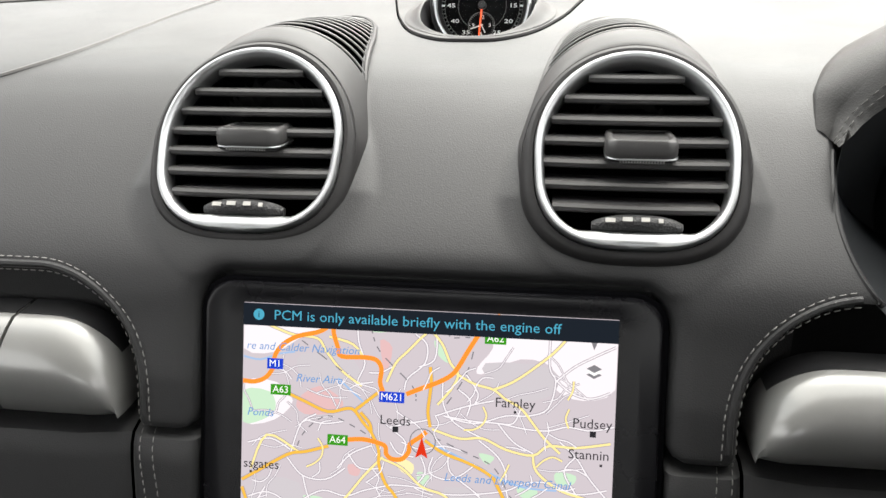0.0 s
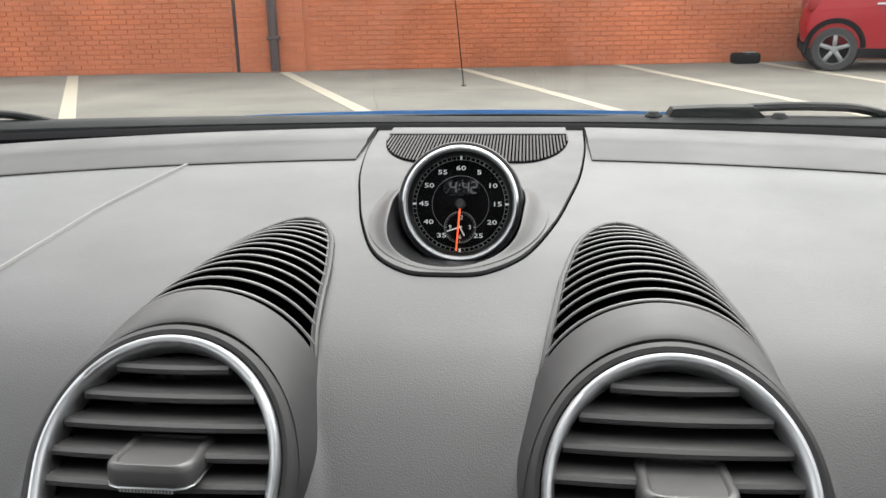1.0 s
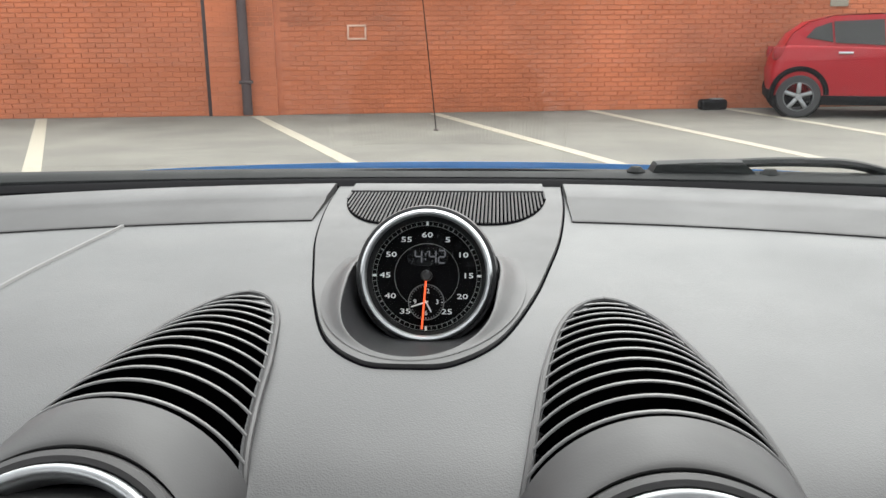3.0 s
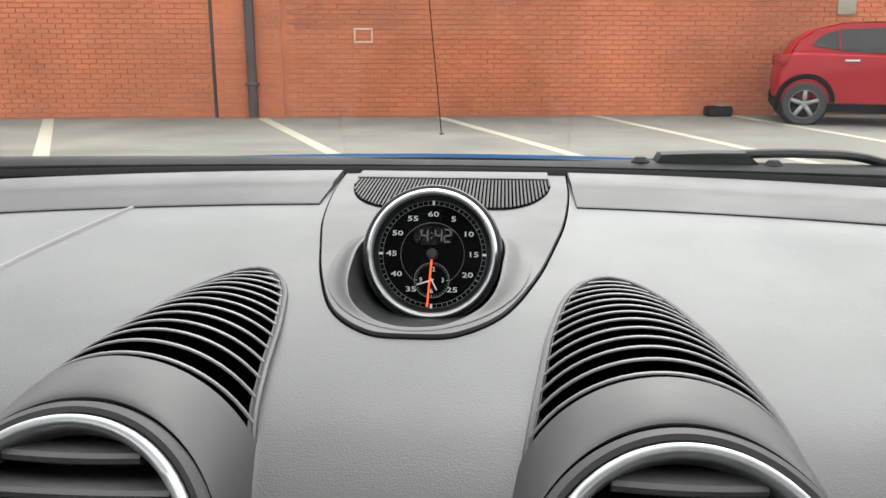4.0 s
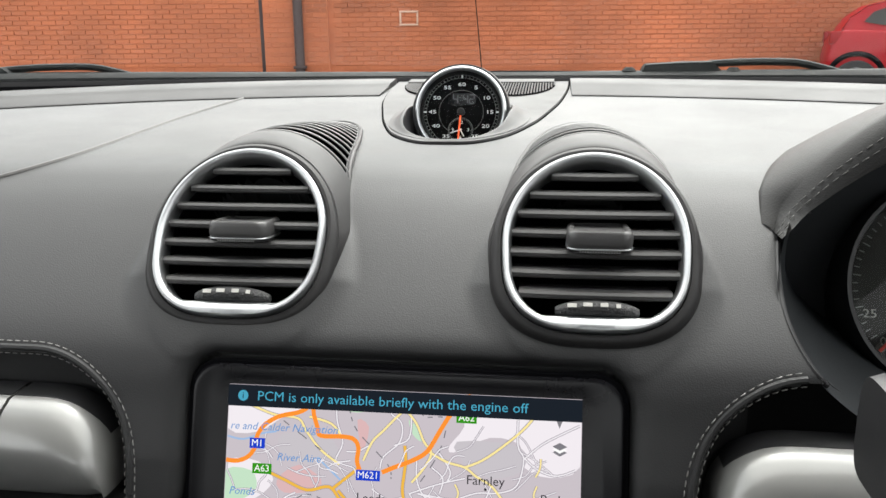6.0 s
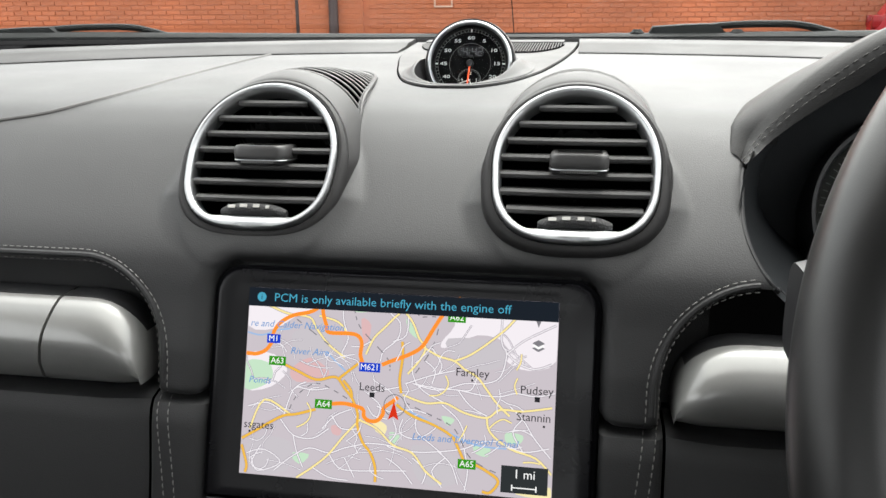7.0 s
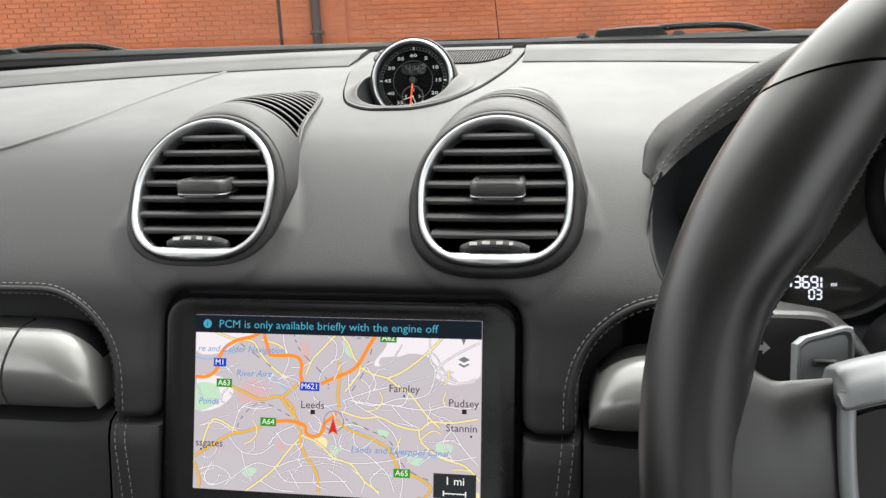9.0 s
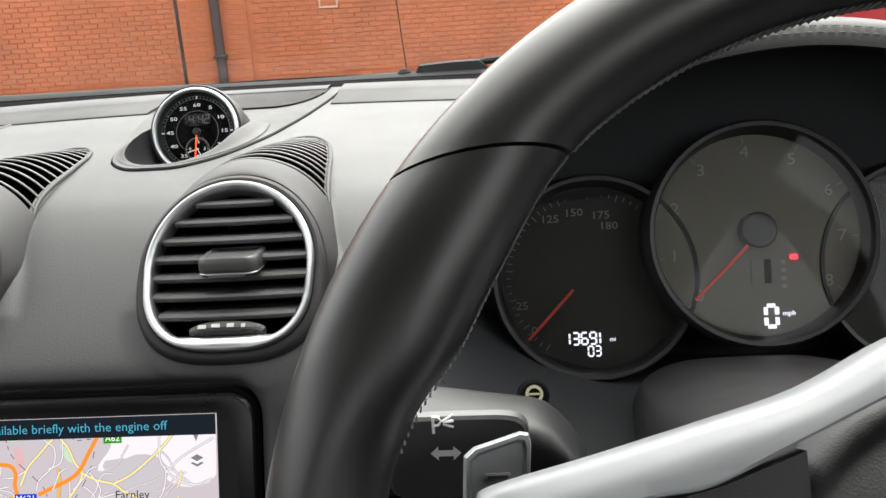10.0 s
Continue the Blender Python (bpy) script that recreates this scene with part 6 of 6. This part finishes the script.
road([(-24.6, 24.8), (-29.7, 30.7), (-39.6, 33.3)], 0.95, YELLOW_ROAD)
rail([(-21.9, 36.6), (-18.3, 28.2), (-4.8, 15.1), (-3.0, 9.0)])
rail([(-53.4, -16.1), (-49.0, -6.4), (-39.5, 0.5), (-28.0, -3.4), (-18.0, -9.0)])
rail([(5.7, -5.8), (18.5, -11.0), (29.6, -16.3), (37.9, -29.3), (52.0, -35.8)])
rail([(6.4, 45.1), (10.0, 36.0), (19.4, 35.0), (17.0, 21.0), (8.2, 6.6)])
rail([(-51.0, 31.1), (-34.0, 19.5)])
road([(-56.4, 8.8), (-49.6, 6.1), (-39.6, 2.3), (-31.6, 4.1), (-28.3, 3.4), (-24.9, -0.9), (-21.1, -5.3), (-17.9, -12.1), (-17.6, -18.2), (-14.8, -25.7), (-10.5, -30.8), (-7.8, -37.5), (-7.5, -44.3)], 1.25, GOLD_ROAD)
road([(-28.3, 3.4), (-22.1, 8.6), (-17.5, 12.4)], 1.25, GOLD_ROAD)
road([(3.1, -1.4), (2.0, 4.7), (2.5, 10.9), (3.0, 17.1), (2.4, 23.2)], 1.25, GOLD_ROAD)
road([(1.0, -6.9), (9.1, -11.7), (18.7, -14.8), (28.2, -19.5), (31.5, -24.5), (34.9, -31.1)], 1.25, GOLD_ROAD)
road([(40.3, -32.2), (45.8, -34.7), (51.3, -38.8), (47.8, -44.3), (43.9, -44.2)], 1.25, GOLD_ROAD)
road([(-75.8, -28.7), (-69.4, -24.8), (-63.0, -20.7), (-55.0, -16.2), (-48.5, -15.0), (-38.9, -12.0)], 1.25, GOLD_ROAD)
road([(-75.7, -31.8), (-72.6, -41.0), (-73.2, -45.0)], 1.25, GOLD_ROAD)
road([(-21.1, -5.3), (-21.9, -1.5), (-25.9, 2.9)], 1.25, GOLD_ROAD)
road([(-37.0, 45.5), (-37.9, 40.5), (-43.0, 35.5), (-52.7, 32.9), (-59.1, 29.1), (-62.5, 24.2), (-62.8, 20.2), (-65.8, 15.3), (-70.7, 13.0), (-76.0, 13.1)], 1.9, ORANGE_ROAD)
road([(-37.9, 40.5), (-37.8, 35.0), (-35.8, 28.8), (-34.3, 25.5), (-24.6, 25.6), (-19.7, 24.7), (-17.6, 21.3), (-18.0, 15.8), (-16.7, 12.0)], 1.9, ORANGE_ROAD)
road([(-7.1, 11.5), (-1.6, 14.0), (6.1, 17.3), (12.2, 21.5), (17.3, 30.2), (21.7, 37.4), (26.9, 43.0), (29.9, 45.3)], 1.9, ORANGE_ROAD)
road([(-30.9, -8.8), (-24.5, -8.2), (-18.0, -9.3), (-15.1, -10.6), (-14.6, -13.7), (-12.1, -15.5), (-8.1, -15.2), (-5.4, -12.0), (-4.9, -8.8), (-0.7, -5.5), (1.6, -3.3)], 1.9, ORANGE_ROAD)
road_sign('M1', (-62.3, 20.9), BLUE_SIGN)
road_sign('A63', (-59.7, 10.2), GREEN_SIGN)
road_sign('M621', (-13.0, 9.9), BLUE_SIGN)
road_sign('A64', (-35.1, -9.2), GREEN_SIGN)
road_sign('A62', (28.3, 36.0), GREEN_SIGN)
road_sign('A65', (36.2, -32.2), GREEN_SIGN)
place_name('Leeds', (-11.3, 0.4))
place_name('Farnley', (36.9, 10.4))
place_name('Pudsey', (67.4, 4.1))
place_name('Stannin', (66.5, -8.3))
place_name('ssgates', (-67.4, -21.6))
water_name('re and Calder Navigation', (-50.8, 28.0))
water_name('River Aire', (-43.6, 15.5))
water_name('Ponds', (-68.3, 0.2))
water_name('Leeds and Liverpool Canal', (34.5, -21.3))
town_mark((-11.1, -3.1), 1.2)
town_mark((67.8, 0.2), 1.2)
town_mark((37.0, 7.0), 0.5)
town_mark((71.4, -12.1), 0.5)
town_mark((-71.9, -24.9), 0.5)

# a mesh of minor streets between the main roads
streets = random.Random(23)
for i in range(34):
    x, y, a = streets.uniform(-68, 70), streets.uniform(-40, 24), streets.uniform(0, 6.28)
    pts = [(x, y)]
    for _ in range(streets.randint(2, 4)):
        a += streets.uniform(-1.0, 1.0)
        x, y = x + 4 * math.cos(a), y + 4 * math.sin(a)
        if abs(x) > 75 or y > 35 or y < -44.5:
            break
        pts.append((x, y))
    if len(pts) > 2:
        road(pts, 0.5 if i % 5 else 0.7, WHITE_ROAD if i % 5 else YELLOW_ROAD)

# position arrow, icons, scale and the message along the top
CUR = SCREEN_M @ Matrix.Translation((-0.00010, -0.01000, 0.0031))
part("position_ring", annulus(SCREEN_M @ Matrix.Translation((0.00020, -0.00740, 0.003)), [(0.0054, 0), (0.0052, 0.00003), (0.0050, 0)], 40), RAIL_INK, display)
add("position_arrow", mesh_from("position_arrow", [CUR @ Vector(p) for p in ((-0.0026, -0.0042, 0), (0, -0.0026, 0.0002), (0.0026, -0.0042, 0), (0, 0.0046, 0))], [(0, 1, 3), (1, 2, 3)], CURSOR_RED, False), display, "red position arrow")
NAV = SCREEN_M @ Matrix.Translation((0.06700, 0.03750, 0.003))
add("compass_icon", mesh_from("compass_icon", [NAV @ Vector(p) for p in ((-0.003, 0.0036, 0), (0, 0.0018, 0), (0.003, 0.0036, 0), (0, -0.004, 0))], [(0, 1, 3), (1, 2, 3)], RAIL_INK, False), display)
for k in range(3):
    LM = SCREEN_M @ Matrix.Translation((0.06730, 0.02500 + 0.0012 * (k - 1), 0.003 + 0.00004 * k))
    add("layers_icon", mesh_from("layers_icon", [LM @ Vector(p) for p in ((-0.003, 0, 0), (0, -0.0016, 0), (0.003, 0, 0), (0, 0.0016, 0))], [(0, 1, 2, 3)], (RAIL_INK, SIGN_TEXT)[k % 2], False), display)
part("scale_box", box(0.05250, -0.04360, 0.0027, 0.07420, -0.03120, 0.0029, 0, SCREEN_M), SCALE_BOX, display, smooth=False)
SC = SCREEN_M @ Matrix.Translation((0.06335, -0.03740, 0.003))
lettering("scale_text", "1 mi", SC @ Matrix.Translation((0, 0.0025, 0)), 0.0058, SIGN_TEXT, display, 0)
part("scale_bar", box(-0.0056, -0.0039, 0, 0.0056, -0.0034, 0.00005, 0, SC), SIGN_TEXT, display, smooth=False)
for x in (-0.0056, 0.0056):
    part("scale_bar", box(x - 0.0003, -0.0050, 0, x + 0.0003, -0.0023, 0.00006, 0, SC), SIGN_TEXT, display, smooth=False)
banner = part("banner", box(-0.0762, 0.0365, 0.0029, 0.0762, 0.0457, 0.0031, 0, SCREEN_M), BANNER, display, "dark message strip", smooth=False)
lettering("message", "PCM is only available briefly with the engine off", SCREEN_M @ Matrix.Translation((-0.0632, 0.0410, 0.0032)), 0.0058, BANNER_TEXT, banner, 0, "LEFT", squeeze=1.055)
IM = SCREEN_M @ Matrix.Translation((-0.0695, 0.0411, 0.0032))
part("info_icon", disc(IM, 0.0023, 0, 0.00003, 28), BANNER_TEXT, banner)
lettering("info_letter", "i", IM @ Matrix.Translation((0, 0, 0.0001)), 0.0042, BANNER, banner, 0)
LABEL = SCREEN_M @ Matrix.Translation((-0.079, -0.0613, 0.0034))
add("eject_symbol", mesh_from("eject_symbol", [LABEL @ Vector(p) for p in ((-0.0012, 0, 0), (0.0012, 0, 0), (0, 0.0011, 0), (-0.0012, -0.0008, 0), (0.0012, -0.0008, 0), (0.0012, -0.0004, 0), (-0.0012, -0.0004, 0))], [(0, 1, 2), (3, 4, 5, 6)], WHITE, False), key)


# ---- windscreen, cowl and bonnet ----
RAKE = 0.45   # rise of the glass for each metre back


def glass_row(back, lift=0.0, xs=None):
    out = []
    for i in range(41):
        x = (-1 + i / 20) * (0.72 - 0.17 * back / 0.60)
        out.append((x, glass_foot(x * 0.9) - back, 0.955 + RAKE * back + lift))
    return out


rows = [glass_row(0.60 * j / 12) for j in range(13)]
inner = [Vector(p) for r in rows for p in r]
verts = [tuple(p) for p in inner] + [(p.x, p.y + 0.002, p.z + 0.0045) for p in inner]
n, half = 41, 41 * 13
faces = [(j * n + i, j * n + i + 1, (j + 1) * n + i + 1, (j + 1) * n + i) for j in range(12) for i in range(40)]
inner_count = len(faces)
faces += [(half + j * n + i, half + j * n + i + 1, half + (j + 1) * n + i + 1, half + (j + 1) * n + i) for j in range(12) for i in range(40)]
me = mesh_from("windscreen", verts, faces, CLEAR)
me.materials.append(GLASS_BODY)
me.polygons.foreach_set("material_index", [0] * inner_count + [1] * (len(faces) - inner_count))
windscreen = tagged(new("windscreen", me), "clear raked car windscreen with faint reflections", "windscreen", kind="structure")
windscreen.visible_shadow = False

rows = []
for i in range(61):
    x = -0.72 + 1.44 * i / 60
    b = glass_foot(x * 0.9)
    rows.append([(x, b - 0.026, 0.948), (x, b - 0.024, 0.9575), (x, b - 0.018, 0.9605), (x, b - 0.012, 0.961), (x, b - 0.008, 0.957)])
tagged(part("windscreen_seal", loft(rows, closed=False), RUBBER, None), "black rubber seal along the windscreen foot", "seal", kind="structure")
rows = []
for i in range(61):
    x = -0.72 + 1.44 * i / 60
    b = glass_foot(x * 0.9)
    e = 0.004 * min(1.0, abs(x) / 0.4) ** 2
    rows.append([(x, b - 0.011, 0.956), (x, b - 0.0105, 0.9618 + e * 0.5), (x, b - 0.004, 0.9640 + e), (x, b + 0.010, 0.9648 + e), (x, b + 0.03, 0.962 + e), (x, b + 0.04, 0.958), (x, b + 0.04, 0.945)])
tagged(part("cowl_edge", loft(rows, closed=False), WIPER, None), "dark grey plastic cowl edge outside the windscreen foot", "cowl", kind="structure")
rows = []
for i in range(41):
    x = -0.76 + 1.52 * i / 40
    b = glass_foot(x * 0.9)
    rows.append([(x, b + 0.03, 0.955), (x, b + 0.09, 0.9385), (x, b + 0.12, 0.936), (x, b + 0.14, 0.92)])
tagged(part("cowl_panel", loft(rows, closed=False), BLACK, None), "black plastic cowl panel below the windscreen", "cowl", kind="structure")

bonnet = thing("bonnet", (0, 1.4, 0.7), "bright blue glossy car bonnet", "bonnet")
rows = []
for j in range(15):
    f = j / 14
    row = []
    for i in range(31):
        x = (-1 + i / 15) * (0.66 - 0.12 * f)
        y = 0.90 - 0.5 * x * x * (1 - f) + 1.15 * f
        row.append((x, y, 0.9491 - 0.010 * (x / 0.6) ** 2 - 0.15 * f - 0.13 * f**2))
    rows.append(row)
rows.insert(0, [(x, y + 0.004, z - 0.012) for x, y, z in rows[0]])
part("panel", loft(rows, closed=False), BLUE, bonnet)


def wiper(x, s):
    """A wiper: joint cover, arm and blade lying along the foot of the glass."""
    w = thing("wiper", (x, 0.75, 0.955), "black windscreen wiper resting at the foot of the glass", "wiper", "windscreen wipers")
    b = lambda u: glass_foot((x + u) * 0.9) + 0.006  # noqa: E731
    rows = []
    for u, lo, hi in ((-0.006, 0.955, 0.964), (-0.002, 0.953, 0.9715), (0.03, 0.953, 0.9735), (0.054, 0.953, 0.974), (0.062, 0.955, 0.967)):
        rows.append([(x + u, b(u), lo), (x + u, b(u) - 0.008, lo + 0.006), (x + u, b(u) - 0.006, hi - 0.001), (x + u, b(u) + 0.002, hi), (x + u, b(u) + 0.012, hi - 0.001), (x + u, b(u) + 0.014, lo)])
    part("joint_cover", loft(rows, cap=True), WIPER, w)
    for u in (-0.016, 0.072):
        part("nozzle", disc(Matrix.Translation((x + u, b(u) - 0.004, 0.958)), 0.0065, 0, 0.0105, 20, 0.003), WIPER, w)
    arm = [(x + u, b(u) + 0.004, z) for u, z in ((0.052, 0.971), (0.075, 0.9725), (0.10, 0.973), (0.125, 0.972), (0.15, 0.966), (0.175, 0.958))]
    part("arm", tube(catmull(arm, 4), 0.0040, 8, flat=0.8), WIPER, w)
    blade = [(x + u, b(u) - 0.002, z) for u, z in ((-0.30, 0.961), (-0.20, 0.963), (-0.1, 0.9635), (0.0, 0.962), (0.10, 0.9615), (0.16, 0.958))]
    part("blade", tube(catmull(blade, 5), 0.003, 8, flat=0.7), RUBBER, w)


wiper(0.146, 1)
wiper(-0.485, 1)

# ---- cabin shell, so that light and reflections are those of a closed car ----
def sheet(name, pts, mat, thick, label, category):
    """A flat panel with thickness from four corners."""
    a, b, c, d = (Vector(p) for p in pts)
    n = (b - a).cross(d - a).normalized() * thick
    ob = part(name, loft([[a, b, c, d], [a + n, b + n, c + n, d + n]], cap=True), mat, None, smooth=False)
    return tagged(ob, label, category, kind="structure")


sheet("roof", [(-0.56, 0.115, 1.226), (0.56, 0.115, 1.226), (0.5, -1.0, 1.24), (-0.5, -1.0, 1.24)], HEADLINING, 0.03, "grey fabric car roof lining", "roof")
sheet("floor", [(-0.8, 1.0, 0.25), (-0.8, -1.3, 0.25), (0.8, -1.3, 0.25), (0.8, 1.0, 0.25)], CARPET, 0.02, "black carpeted car floor", "floor")
sheet("bulkhead", [(-0.7, -1.1, 0.25), (-0.7, -1.0, 1.02), (0.7, -1.0, 1.02), (0.7, -1.1, 0.25)], CARPET, 0.02, "black carpeted rear bulkhead", "bulkhead")
sheet("firewall", [(-0.76, 0.9, 0.25), (0.76, 0.9, 0.25), (0.76, 0.9, 0.935), (-0.76, 0.9, 0.935)], CARPET, 0.02, "black carpeted footwell wall", "bulkhead")
for s in (-1, 1):
    sheet("rear_quarter", [(0.74 * s, -0.75, 0.95), (0.74 * s, -1.3, 0.95), (0.52 * s, -1.3, 1.25), (0.56 * s, -0.75, 1.26)], HEADLINING, 0.02 * -s, "grey rear quarter lining", "lining")
    sheet("door_lining", [(0.76 * s, 1.0, 0.25), (0.76 * s, -1.3, 0.25), (0.75 * s, -1.3, 0.99), (0.75 * s, 1.0, 0.93)], BLACK, 0.03 * -s, "black plastic car door lining", "door")
    part("windscreen_pillar", tube([(0.72 * s, 0.49, 0.94), (0.64 * s, 0.29, 1.08), (0.56 * s, 0.10, 1.222)], 0.03, 10), HEADLINING, None)["kind"] = "structure"


# ---- bricks of the wall and its pier, in stretcher courses ----
rng = random.Random(7)
BW, BH, STEP_U, STEP_Z = 0.215, 0.065, 0.225, 0.075
one_brick = brick_mesh(BW, 0.02, BH)
half_brick = brick_mesh(0.1025, 0.02, BH)
NEAR = (along_wall(-5.9), along_wall(-1.9), 0.0, 1.36)   # this stretch is laid brick by brick


def lay(u, z, out, long, parent, far):
    """One brick of the wall: a piece of its own in the near stretch, else joined with the rest."""
    m = WALL_M @ Matrix.Translation((u, -out - 0.008 + rng.uniform(-0.0015, 0.0015), z))
    if NEAR[0] < u < NEAR[1] and z < NEAR[3] and parent is not None:
        ob = new("brick", one_brick if long else half_brick)
        ob.parent = parent
        ob.matrix_basis = m
        return
    w, b, d = (BW if long else 0.1025), 0.004, 0.02
    o = len(far[0])
    far[0].extend(m @ Vector(p) for p in ((0, d, 0), (w, d, 0), (w, d, BH), (0, d, BH), (b, 0, b), (w - b, 0, b), (w - b, 0, BH - b), (b, 0, BH - b)))
    far[1].extend(tuple(o + i for i in f) for f in ((4, 5, 6, 7), (0, 1, 5, 4), (1, 2, 6, 5), (2, 3, 7, 6), (3, 0, 4, 7)))


rest = ([], [])
count = 0
for row in range(int(2.7 / STEP_Z)):
    z = 0.012 + row * STEP_Z
    u = 3.0 - (row % 2) * STEP_U / 2
    while u < WALL_LONG - 3.0:
        if not (PILLAR_U[0] - BW < u < PILLAR_U[1]):
            lay(u, z, 0.0, True, wall, rest)
        u += STEP_U
    for k in range(4):
        lay(PILLAR_U[0] + 0.006 + k * STEP_U + (row % 2) * STEP_U / 2, z, 0.10, True, pillar, rest)
    lay(PILLAR_U[0] + 0.006 + (0 if row % 2 else 4 * STEP_U), z, 0.10, False, pillar, rest)
tagged(add("brickwork", mesh_from("brickwork", rest[0], rest[1], BRICK, False), wall), kind="stuff")
